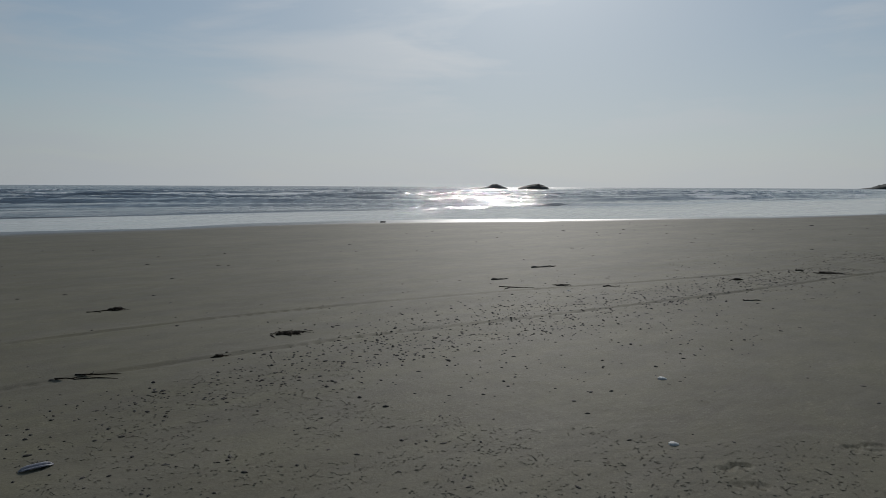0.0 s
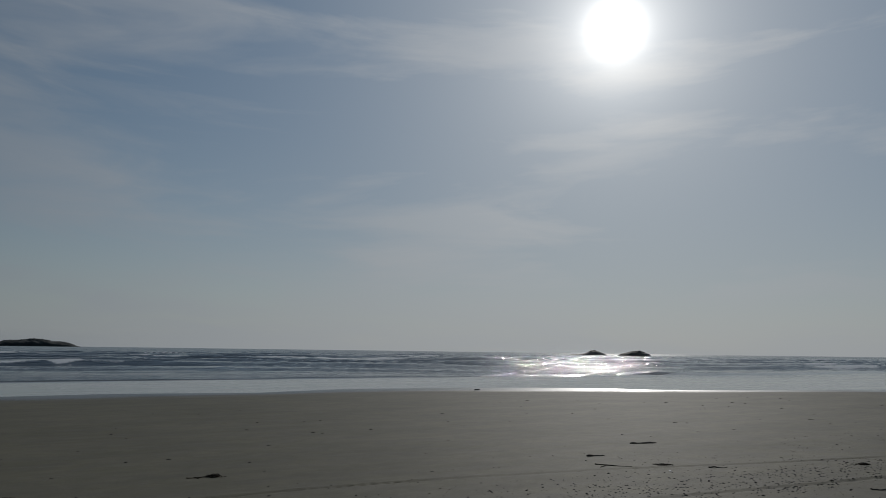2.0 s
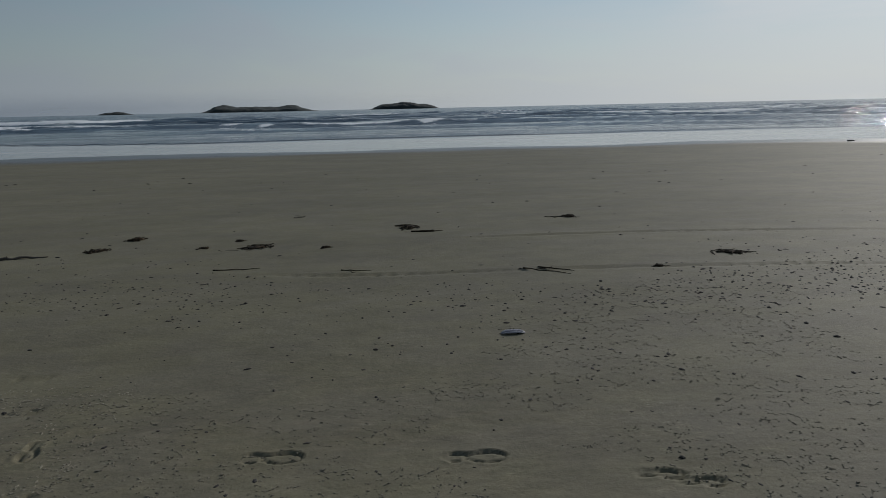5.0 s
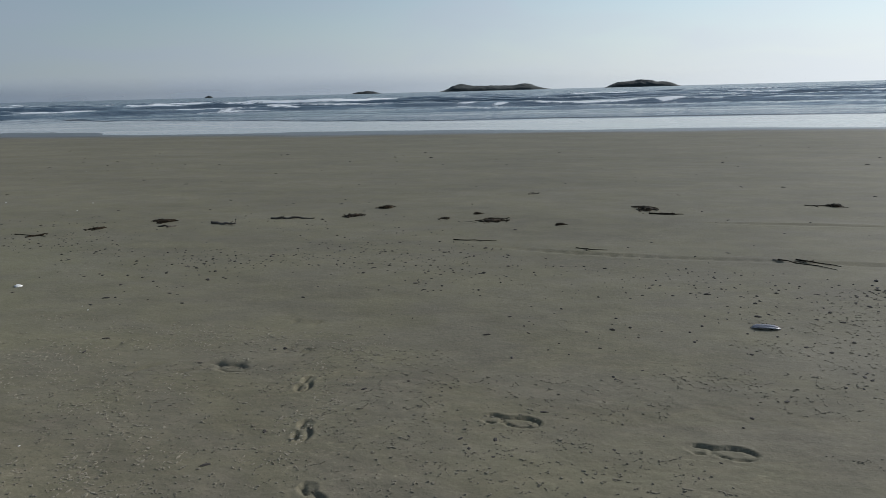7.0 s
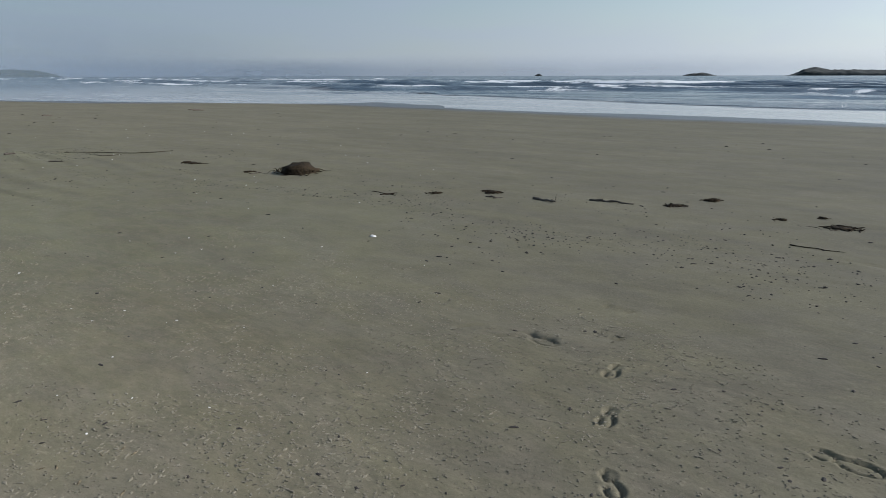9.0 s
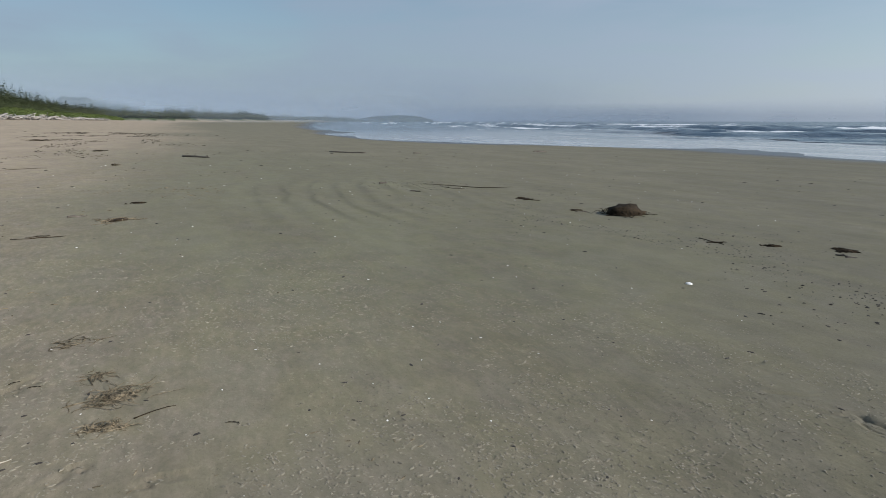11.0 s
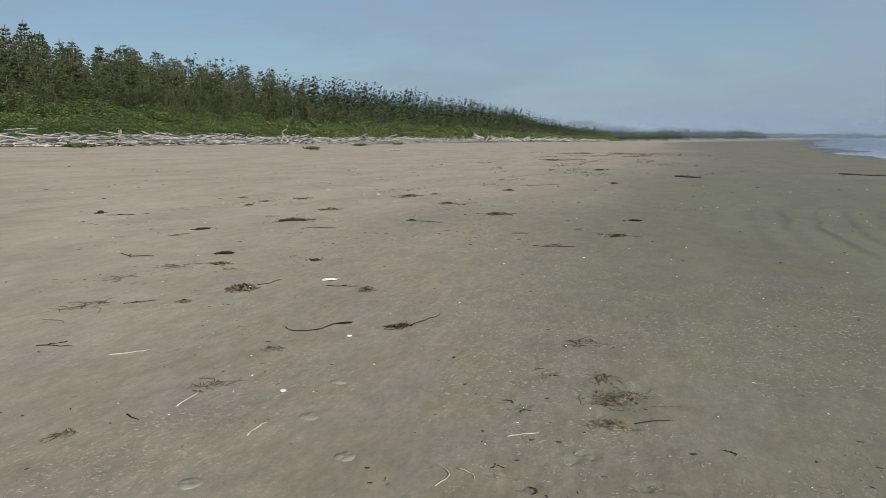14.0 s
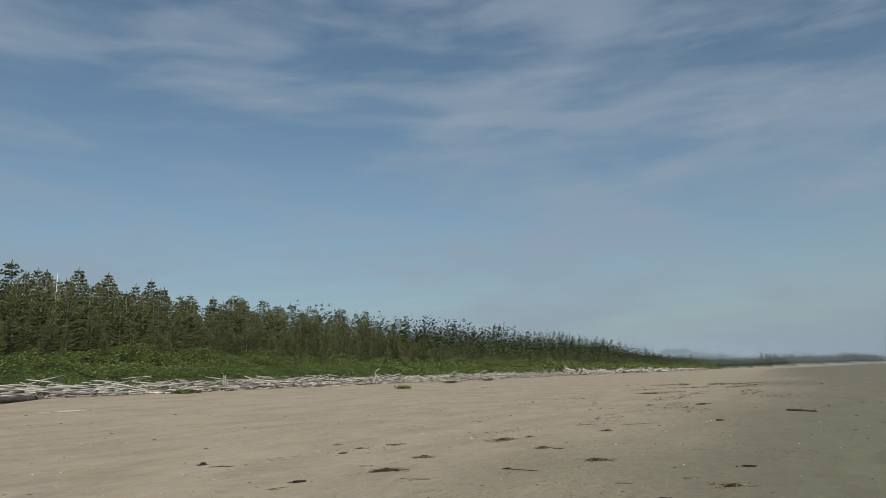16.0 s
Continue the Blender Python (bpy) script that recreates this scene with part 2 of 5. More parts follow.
SAND = sand_material()
SEA = sea_material()
NEEDLES = leaf_material("spruce_needles", (0.040, 0.050, 0.021), (0.150, 0.160, 0.068), 0.5)
WOODS = leaf_material("far_needles", (0.042, 0.052, 0.028), (0.125, 0.135, 0.070), 0.05)
LEAVES = leaf_material("shrub_leaves", (0.150, 0.185, 0.058), (0.26, 0.295, 0.098), 0.16)
GRASS = leaf_material("dune_grass", (0.06, 0.09, 0.02), (0.17, 0.19, 0.06), 0.8)
BARK = simple("spruce_bark", (0.06, 0.05, 0.04), (0.17, 0.15, 0.125), 6, 0.9)
DEAD_WOOD = simple("dead_wood", (0.34, 0.32, 0.29), (0.62, 0.60, 0.56), 8, 0.85, squash=(1, 1, 0.2))
DRIFT = simple("bleached_driftwood", (0.11, 0.098, 0.082), (0.40, 0.365, 0.315), 5, 0.85, squash=(0.25, 1.6, 1.6), spread=0.7, distance=0.03)
DARK_LOG = simple("waterlogged_wood", (0.05, 0.042, 0.034), (0.15, 0.13, 0.11), 9, 0.95, squash=(0.3, 1.5, 1.5), Specular_IOR_Level=0.12)
KELP = simple("dried_kelp", (0.010, 0.008, 0.005), (0.048, 0.034, 0.020), 30, 0.9, spread=0.6, Specular_IOR_Level=0.12)
EELGRASS = simple("dried_eelgrass", (0.030, 0.024, 0.014), (0.23, 0.185, 0.12), 40, 0.9, spread=0.5, Specular_IOR_Level=0.15)
STRAW = simple("pale_stalk", (0.30, 0.26, 0.19), (0.55, 0.50, 0.40), 40, 0.8)
SHELL = simple("bleached_shell", (0.55, 0.53, 0.49), (0.82, 0.80, 0.76), 60, 0.45)
RAZOR = simple("razor_clam_shell", (0.09, 0.085, 0.10), (0.36, 0.35, 0.37), 45, 0.4, squash=(1, 6, 1))
JELLY = simple("beached_jellyfish", (0.17, 0.15, 0.112), (0.25, 0.22, 0.165), 25, 0.95, Specular_IOR_Level=0.08)
CRUMBS = simple("sand_crumbs", (0.135, 0.12, 0.088), (0.21, 0.185, 0.135), 30, 0.9, spread=0.0)
CRUST = simple("pale_crust", (0.17, 0.15, 0.108), (0.26, 0.23, 0.166), 30, 0.9, spread=0.0)
LITTER = simple("dark_litter", (0.011, 0.009, 0.007), (0.05, 0.038, 0.028), 14, 0.8, spread=0.0)
ROCK = simple("sea_rock", (0.035, 0.033, 0.030), (0.11, 0.10, 0.09), 0.25, 0.75, distance=0.6)
# the blue lean of this tone is distance haze mixed into the colour
ISLAND = simple("hazed_wooded_island", (0.014, 0.019, 0.018), (0.040, 0.047, 0.044), 0.06, 0.9, distance=2.0)
FAR_WOODS = simple("far_woods", (0.020, 0.030, 0.020), (0.055, 0.070, 0.040), 0.05, 0.9, distance=2.0)
MIST_HAZE = mist_haze_material()

# ---- where the small things lie: x, y, length, heading, height ----
HEAPS_UPPER = [
    (-10.58, -10.68, 0.21, 151, 0.113),
    (-14.72, -10.2, 0.28, 124, 0.06),
    (-14.17, -9.2, 0.28, 154, 0.057),
    (-13.25, -9.08, 0.23, 158, 0.04),
    (-15.1, -8.76, 0.27, 127, 0.058),
    (-51.75, -8.3, 2.96, 43, 0.175),
    (-9.44, -7.4, 0.35, 130, 0.05),
    (-12.95, -6.86, 0.51, 117, 0.098),
    (-11.08, -6.66, 0.51, 119, 0.076),
    (-10.99, -6.61, 0.64, 134, 0.065),
    (-16.94, -6.57, 1.1, 161, 0.106),
    (-17.94, -6.17, 0.33, 130, 0.063),
    (-7.51, -5.59, 0.23, 126, 0.063),
    (-6.84, -5.22, 0.33, 101, 0.036),
    (-15.27, -4.96, 0.47, 128, 0.094),
    (-11.8, -4.57, 0.16, 123, 0.053),
]

HEAPS_MIDDLE = [
    (-20.08, -4.52, 0.33, 95, 0.103),
    (-5.09, -4.33, 0.15, 130, 0.04),
    (-7.43, -4.24, 0.19, 111, 0.036),
    (-5.69, -4.1, 0.31, 113, 0.119),
    (-13.4, -3.3, 0.72, 117, 0.069),
    (-35.59, -3.17, 0.85, 154, 0.119),
    (-6.15, -2.95, 0.16, 132, 0.041),
    (-6.06, -2.9, 0.17, 105, 0.04),
    (-4.9, -2.1, 0.21, 122, 0.064),
    (-24.29, -1.74, 0.37, 135, 0.122),
    (-10.82, -0.77, 0.65, 137, 0.055),
    (-12.93, -0.59, 0.28, 110, 0.043),
    (-3.84, -0.33, 0.41, 111, 0.054),
    (-3.46, -0.33, 0.24, 100, 0.05),
]

HEAPS_TIDELINE = [
    (13.37, 4.76, 0.47, -52, 0.035),
    (11.3, 5.46, 0.2, -21, 0.052),
    (2.62, 6.18, 0.14, -13, 0.028),
    (-11.83, 6.32, 0.18, 61, 0.045),
    (-11.6, 6.33, 0.44, 32, 0.044),
    (-9.87, 6.33, 0.19, 70, 0.04),
    (3.58, 6.62, 0.32, -21, 0.037),
    (-6.18, 6.78, 0.19, 77, 0.039),
    (8.63, 7.03, 0.23, -25, 0.037),
    (-5.63, 7.36, 0.24, 63, 0.047),
    (-5.7, 7.42, 0.25, 16, 0.039),
    (-0.69, 7.75, 0.1, 27, 0.027),
    (-1.51, 7.91, 0.44, 12, 0.041),
    (-2.11, 7.96, 0.13, 25, 0.028),
    (-3.34, 8.03, 0.33, 29, 0.037),
    (-1.78, 8.37, 0.11, 29, 0.029),
    (-3.12, 8.74, 0.25, 41, 0.071),
    (0.31, 8.97, 0.39, -62, 0.069),
    (2.63, 9.39, 0.21, -30, 0.072),
]

STALKS_UPPER = [
    (-10.51, -10.12, 0.5, 121, 0.037),
    (-7, -6.57, 0.58, 83, 0.024),
    (-22.41, -5.79, 0.55, 129, 0.058),
    (-10.27, -5.65, 0.51, 99, 0.029),
    (-4.96, -4.71, 0.28, 142, 0.017),
    (-15.23, -4.56, 0.31, 119, 0.04),
    (-3.68, -4.32, 0.26, 118, 0.015),
    (-11.73, -4.21, 0.54, 83, 0.031),
    (-6.04, -3.95, 0.35, 122, 0.018),
    (-22.61, -3.91, 1.39, 107, 0.058),
    (-6.16, -3.22, 0.35, 94, 0.018),
    (-2.79, -2.82, 0.12, 72, 0.014),
    (-5.16, -2.02, 0.4, 179, 0.014),
    (-9.58, -1.58, 0.57, 112, 0.025),
    (-3.58, -0.13, 0.21, 122, 0.01),
]

STALKS_TIDELINE = [
    (-14.18, 6.01, 2.16, 26, 0.064),
    (1.49, 6.1, 0.48, -41, 0.016),
    (1.57, 6.15, 0.35, -50, 0.022),
    (-6.56, 6.29, 0.26, 54, 0.03),
    (-6.71, 6.43, 0.45, 30, 0.031),
    (-0.31, 6.44, 0.29, -22, 0.017),
    (-1.53, 6.61, 0.44, -32, 0.017),
    (7.85, 7.34, 0.52, -70, 0.027),
    (0.54, 8.62, 0.41, 0, 0.037),
    (2.43, 9.41, 0.29, -17, 0.024),
]

STICKS_UPPER = [
    (-15.24, -8.82, 0.5, 123, 0.044),
    (-11.43, -7.34, 0.27, 119, 0.034),
    (-6.59, -4.88, 0.16, 114, 0.021),
    (-7.53, -4.26, 0.21, 114, 0.022),
    (-10.68, -2.29, 0.26, 105, 0.028),
    (-11.39, -1.36, 0.26, 107, 0.039),
    (-29.27, 0.86, 1.47, 42, 0.122),
    (9.34, 4.32, 0.28, -42, 0.026),
    (-15.47, 4.6, 0.2, 89, 0.054),
    (-13.51, 4.7, 0.3, 44, 0.036),
    (13.36, 5.29, 0.15, -42, 0.048),
    (-9.63, 6.29, 0.21, 73, 0.029),
]

STICKS_SEAWARD = [
    (9.1, 6.44, 0.29, -29, 0.028),
    (-5.39, 7.03, 0.22, 17, 0.03),
    (-5.32, 7.04, 0.15, 71, 0.022),
    (-4.75, 7.26, 0.38, -10, 0.051),
    (-4.06, 7.74, 0.57, 11, 0.044),
    (-32.59, 7.89, 2.07, 45, 0.112),
    (8.41, 8.22, 0.33, -15, 0.039),
    (10.35, 8.91, 0.54, -21, 0.045),
    (-1.28, 10.24, 0.18, 25, 0.026),
    (-31.58, 11.13, 0.4, 90, 0.084),
    (-32.61, 18.67, 0.59, 83, 0.094),
    (-33.39, 18.91, 0.68, 90, 0.096),
    (19.83, 27.34, 0.28, -44, 0.112),
    (2.87, 37.57, 0.35, -21, 0.095),
]

TWIGS = [
    (-4.9, -0.68, 0.33, 131, 0.026),
    (-4.19, -0.42, 0.25, 123, 0.037),
    (-8.74, -7.34, 0.34, 139, 0.038),
    (-6.55, -5.63, 0.44, 100, 0.058),
    (-5.81, -5.72, 0.43, -174, 0.034),
    (-4.68, -5.03, 0.6, 153, 0.081),
    (-3.34, -2.73, 0.28, 147, 0.023),
    (-4.09, -2.77, 0.18, 95, 0.021),
    (-2.49, -3, 0.18, 145, 0.017),
]

PALE_STICKS = [
    (-2.7, -1, 0.23, 168, 0.011),
    (-2.79, -0.91, 0.14, 110, 0.008),
    (-3.21, -0.76, 0.17, 121, 0.012),
    (-65.37, -26.31, 5.69, -173, 0.295),
    (-6.4, -3.48, 0.2, 130, 0.025),
    (-3.69, -3.67, 0.28, 125, 0.018),
    (-3.11, -2.68, 0.25, 172, 0.014),
    (-2.85, -2.12, 0.17, -160, 0.016),
    (-20.92, -29.19, 3.5, 174, 0.12),
]

SHELLS = [
    (4.94, 3.05, 0.08, -30, 0.024),
    (3.74, 2.25, 0.07, -27, 0.022),
    (8.23, 6.6, 0.05, -42, 0.026),
    (-4.9, 4.38, 0.07, 9, 0.022),
    (-17.23, -7.59, 0.33, 65, 0.063),
    (-4.56, -2.38, 0.03, 111, 0.022),
    (-3.38, -2.25, 0.04, 118, 0.021),
    (-5.84, -4.16, 0.09, 100, 0.05),
    (-5.78, -4.28, 0.06, 40, 0.04),
]

JELLYFISH = [
    (-3.62, -2, 0.11, 89, 0.072),
    (-2.72, -1.52, 0.09, 98, 0.062),
    (-3.08, -1.91, 0.1, 89, 0.042),
    (-2.28, -2.05, 0.1, 40, 0.05),
]

FOOTPRINTS = [
    (-0.55, 2.81, 0.3, -4, 0.054),
    (0.34, 2.71, 0.31, -5, 0.058),
    (-1.45, 2.54, 0.19, -76, 0.108),
    (-1.19, 2.06, 0.16, -54, 0.092),
    (-1.66, 3.01, 0.14, -83, 0.062),
    (-2.22, 3.14, 0.29, -6, 0.041),
    (-2.75, -0.72, 0.25, 60, 0.105),
    (-3.58, -0.87, 0.12, 131, 0.065),
    (-4.18, -0.81, 0.24, 153, 0.052),
    (-3.05, -0.45, 0.08, 134, 0.084),
    (-2.86, -0.11, 0.1, 104, 0.079),
    (3.68, 1.86, 0.2, -31, 0.063),
    (3.52, 1.7, 0.09, -58, 0.046),
    (4.52, 1.49, 0.26, -35, 0.05),
    (1.08, 2.47, 0.15, -14, 0.05),
    (1.22, 2.39, 0.14, -12, 0.05),
    (-2.09, 3.95, 0.12, -8, 0.04),
    (-1.91, 3.45, 0.14, -10, 0.04),
]

# ---- the lie of the land ----
SEA_LEVEL = -0.33
table = np.random.RandomState(11).rand(256, 256)


def value_noise(x, y):
    xi, yi = np.floor(x).astype(int), np.floor(y).astype(int)
    fx, fy = x - xi, y - yi
    fx, fy = fx * fx * (3 - 2 * fx), fy * fy * (3 - 2 * fy)
    a, b = table[xi % 256, yi % 256], table[(xi + 1) % 256, yi % 256]
    c, d = table[xi % 256, (yi + 1) % 256], table[(xi + 1) % 256, (yi + 1) % 256]
    return (a * (1 - fx) + b * fx) * (1 - fy) + (c * (1 - fx) + d * fx) * fy - 0.5


def fbm(x, y, octaves=4, gain=0.5):
    s, amp = 0.0, 1.0
    for i in range(octaves):
        s = s + amp * value_noise(x * 2 ** i + 17.3 * i, y * 2 ** i - 9.1 * i)
        amp *= gain
    return s


def smooth(v, lo, hi):
    k = np.clip((v - lo) / (hi - lo), 0, 1)
    return k * k * (3 - 2 * k)


def land_shift(x):
    """How far the dune and the forest bend seaward, far down the beach."""
    return 250 * smooth(-x, 500, 1700) + 620 * smooth(-x, 1500, 3300)


def shore_shift(x):
    """How far the shoreline bends seaward or landward along the beach."""
    away = np.maximum(-x - 110, 0)
    return -20 * smooth(x, 12, 62) - 13 * smooth(-x, 33, 62) + 9 * smooth(-x, 72, 130) + 0.21 * away ** 2 / (away + 60) + 620 * smooth(-x, 1700, 3300)


def beach_s(x, y):
    """Distance down the beach: 0 beside the path, about 31 at the water's edge, negative towards the dune."""
    land, sea = land_shift(x) * smooth(-x, 400, 1500), shore_shift(x)
    v = y - land
    wide = 31 + np.maximum(np.maximum(sea, 0) - land, 0)
    return np.where(v > 0, v * 31 / wide, v) - np.minimum(sea, 0) * smooth(y, 4, 22)


def large_form(x, y):
    """Height of the beach, the bank and the dune, without small relief."""
    s = beach_s(x, y)
    z = -0.0106 * np.maximum(s, -38) + np.where(s < 0, 0.0009 * np.maximum(s, -38) ** 2, 0)
    z = np.where(s > 60, -0.636 - (s - 60) * 0.02, z)
    z = np.maximum(z, -9.0)
    inland = smooth(-s, 40.0, 54)
    z = z + inland * (2.7 + 1.0 * fbm(x * 0.045, y * 0.06, 3)) + smooth(-s, 57, 110) * 4.5
    return z + 0.05 * fbm(x * 0.09, y * 0.16, 3) * smooth(np.hypot(x, y), 6, 16) + 0.03 * fbm(x * 0.05 + 5, y * 0.3, 2) * smooth(s, 14, 26)


def ground_z(x, y):
    return float(large_form(np.array([float(x)]), np.array([float(y)]))[0])


def stepped(core_lo, core_hi, step, lo, hi, grow):
    """Grid lines: even inside the core, ever wider outside."""
    mid = list(np.arange(core_lo, core_hi + step / 2, step))
    left, d, v = [], step, core_lo
    while v > lo:
        d *= grow
        v -= d
        left.append(max(v, lo))
    right, d, v = [], step, core_hi
    while v < hi:
        d *= grow
        v += d
        right.append(min(v, hi))
    return np.array(left[::-1] + mid + right)


def finer(lines, lo, hi, step=0.0095):
    """The same grid lines with a closer run between lo and hi."""
    return np.concatenate([lines[lines < lo - 0.012], np.arange(lo, hi, step), lines[lines > hi + 0.012]])


def sheet(name, xs, ys, z, mat, layers):
    """A grid of quads over xs and ys with heights z and named float layers on its points."""
    nx, ny = len(xs), len(ys)
    X, Y = np.meshgrid(xs, ys)
    co = np.stack([X, Y, z], -1).reshape(-1, 3).astype(np.float32)
    i = (np.arange(ny - 1)[:, None] * nx + np.arange(nx - 1)[None, :]).ravel()
    quads = np.stack([i, i + 1, i + nx + 1, i + nx], 1).astype(np.int32)
    me = mesh_from(name, co, quads, mat)
    for key, val in layers.items():
        me.attributes.new(key, "FLOAT", "POINT").data.foreach_set("value", np.ascontiguousarray(val, np.float32).ravel())
    return new(name, me)


def mesh_from(name, co, faces, mat, shade=True):
    """A mesh of triangles or quads from numpy arrays."""
    me = bpy.data.meshes.new(name)
    k = faces.shape[1]
    me.vertices.add(len(co))
    me.vertices.foreach_set("co", np.ascontiguousarray(co, np.float32).ravel())
    me.loops.add(faces.size)
    me.loops.foreach_set("vertex_index", np.ascontiguousarray(faces, np.int32).ravel())
    me.polygons.add(len(faces))
    me.polygons.foreach_set("loop_start", np.arange(0, faces.size, k, dtype=np.int32))
    me.polygons.foreach_set("use_smooth", np.full(len(faces), shade))
    me.update(calc_edges=True)
    me.materials.append(mat)
    return me


def shoeprint(u, v, length):
    """Depth of a shoe's print: u along the foot from heel to toe, v across."""
    u = u / length
    half = 0.052 * (0.84 - 0.22 * np.exp(-((u + 0.08) / 0.13) ** 2) + 0.18 * np.exp(-((u - 0.2) / 0.18) ** 2)) * np.sqrt(np.maximum(1 - np.abs(2 * u) ** 5, 0)) * length / 0.29
    inside = smooth(half - np.abs(v), -0.005, 0.006) * smooth(0.5 - np.abs(u), -0.03, 0.05)
    rim = np.exp(-((np.abs(v) - half - 0.012) / 0.014) ** 2) * (np.abs(u) < 0.5)
    torn = smooth(value_noise(u * 7 + 31 * length, np.sign(v) * 3.3 + length * 50), -0.18, 0.12)
    groove = np.exp(-((np.abs(v) - half + 0.004) / 0.009) ** 2) * (np.abs(u) < 0.5) * torn
    groove = np.maximum(groove, np.exp(-((np.abs(u) - 0.48) / 0.022) ** 2) * (np.abs(v) < half) * torn)
    groove = np.maximum(groove, 0.7 * np.exp(-((u + 0.13) / 0.02) ** 2) * (np.abs(v) < half * 0.9))
    arch = 1 - 0.65 * np.exp(-((u + 0.08) / 0.13) ** 2)
    return -0.004 * inside * arch * (1 + 0.6 * fbm(u * 9 + 3, v * 60, 2)) + 0.004 * rim * (1 + fbm(u * 11, v * 40, 2)) - 0.022 * groove


def small_relief(x, y):
    near = 1 - smooth(np.hypot(x, y), 9, 16)
    z = 0.007 * fbm(x * 1.3, y * 2.0, 3) * near + 0.0035 * fbm(x * 9, y * 14, 3) * (1 - smooth(np.hypot(x, y), 4, 8))
    for fx, fy, length, turn, _ in FOOTPRINTS:
        c, s = math.cos(radians(turn)), math.sin(radians(turn))
        size = 0.29 if length > 0.2 else 0.2
        z = z + shoeprint((x - fx) * c + (y - fy) * s, -(x - fx) * s + (y - fy) * c, size) * (1.0 if length > 0.2 else 0.95)
    # scratches where something was dragged or blown along
    for ax, ay, bx, by in ((-3.10, 3.33, -2.88, 3.43), (-2.70, 2.99, -2.50, 3.27), (-2.42, 3.02, -2.28, 3.16), (-2.0, 3.47, -1.78, 3.52)):
        k = np.clip(((x - ax) * (bx - ax) + (y - ay) * (by - ay)) / ((bx - ax) ** 2 + (by - ay) ** 2), 0, 1)
        z = z - 0.012 * (1 - 0.7 * k) * np.exp(-(np.hypot(x - ax - k * (bx - ax), y - ay - k * (by - ay)) / 0.016) ** 2)
    # two wheel tracks along the tide line, with the tread's small bars
    for px, py, x0 in (((-2, -0.1, 1.2, 2.7, 4.45, 6.5, 10.5, 14.4, 22), (6.6, 6.2, 6.22, 6.15, 5.91, 5.45, 4.74, 4.19, 3.3), -1.6),
                       ((0, 2.5, 3.5, 5.7, 7.3, 10.1, 14, 22), (8.05, 8.02, 7.98, 7.62, 7.25, 6.36, 5.3, 4.0), 0.6)):
        line = (np.interp(x - 0.5, px, py) + np.interp(x, px, py) + np.interp(x + 0.5, px, py)) / 3
        d = y - line
        along = smooth(x, x0, x0 + 1.5) * (0.75 + 0.5 * fbm(x * 0.7, 0 * x + x0, 2))
        z = z - 0.030 * np.exp(-(d / 0.04) ** 4) * along * (0.85 + 0.3 * np.sin(x * 41)) + 0.006 * np.exp(-((np.abs(d) - 0.075) / 0.03) ** 2) * along
    # curved runnels left by the ebb
    where = smooth(x, -19.0, -15.0) * (1 - smooth(x, -10.6, -8.4)) * smooth(y, 0.7, 1.8) * (1 - smooth(y, 4.6, 6.4))
    run = y - 0.030 * (x + 11.0) ** 2 + 0.30 * fbm(x * 0.45, y * 0.5, 2) + 0.05 * fbm(x * 1.6, y * 2.4, 2)
    saw = 1 - (run / 0.56 - np.floor(run / 0.56))
    z = z + 0.020 * where * smooth(fbm(x * 0.35 + 4, y * 1.3, 2), -0.35, 0.2) * (smooth(saw, 0.0, 0.72) - smooth(saw, 0.72, 1.0))
    # fine wave ripples on the flat towards the water
    z = z + 0.003 * smooth(y, 9, 13) * (1 - smooth(y, 22, 26)) * np.sin((y + 0.3 * fbm(x * 0.3, y * 0.6, 3)) * 10) * (1 - smooth(np.hypot(x, y), 18, 24))
    return z


def build_ground():
    xs = finer(finer(finer(finer(finer(finer(stepped(-4.6, 4.6, 0.07, -4700, 4700, 1.10), -18.5, -4.6, 0.13), 4.6, 14.5, 0.10), -4.3, -1.76, 0.022), 3.3, 4.7, 0.022), 0.56, 1.36, 0.022), -1.75, 0.55, 0.0115)
    ys = finer(finer(finer(finer(stepped(-3.6, 8.8, 0.07, -4700, 4700, 1.10), -1.0, -0.05, 0.022), 4.0, 8.4, 0.05), 1.35, 1.94, 0.022), 1.95, 3.2, 0.0115)
    X, Y = np.meshgrid(xs, ys)
    big = large_form(X, Y)
    s = beach_s(X, Y)
    wet = smooth(np.where(X < -60, s, Y) + 5.5 * fbm(X * 0.09, Y * 0.22, 4), -9.5, 4.5 + 6 * smooth(-X, 20, 120)) + smooth(s + 3 * fbm(X * 0.05, Y * 0.1, 3), 25, 31.5)
    algae = np.exp(-((Y - 2.5) / 4.5) ** 2) * smooth(-X, 2.0, 7.0) * (1 - smooth(-X, 22, 40))
    ob = sheet("ground", xs, ys, big + small_relief(X, Y), SAND, {"wet": wet, "algae": algae, "scrub": smooth(-s, 42.8, 44.5)})
    return tagged(ob, "wide flat sandy beach, dry and tan inland, damp and grey seaward", "beach", kind="structure")


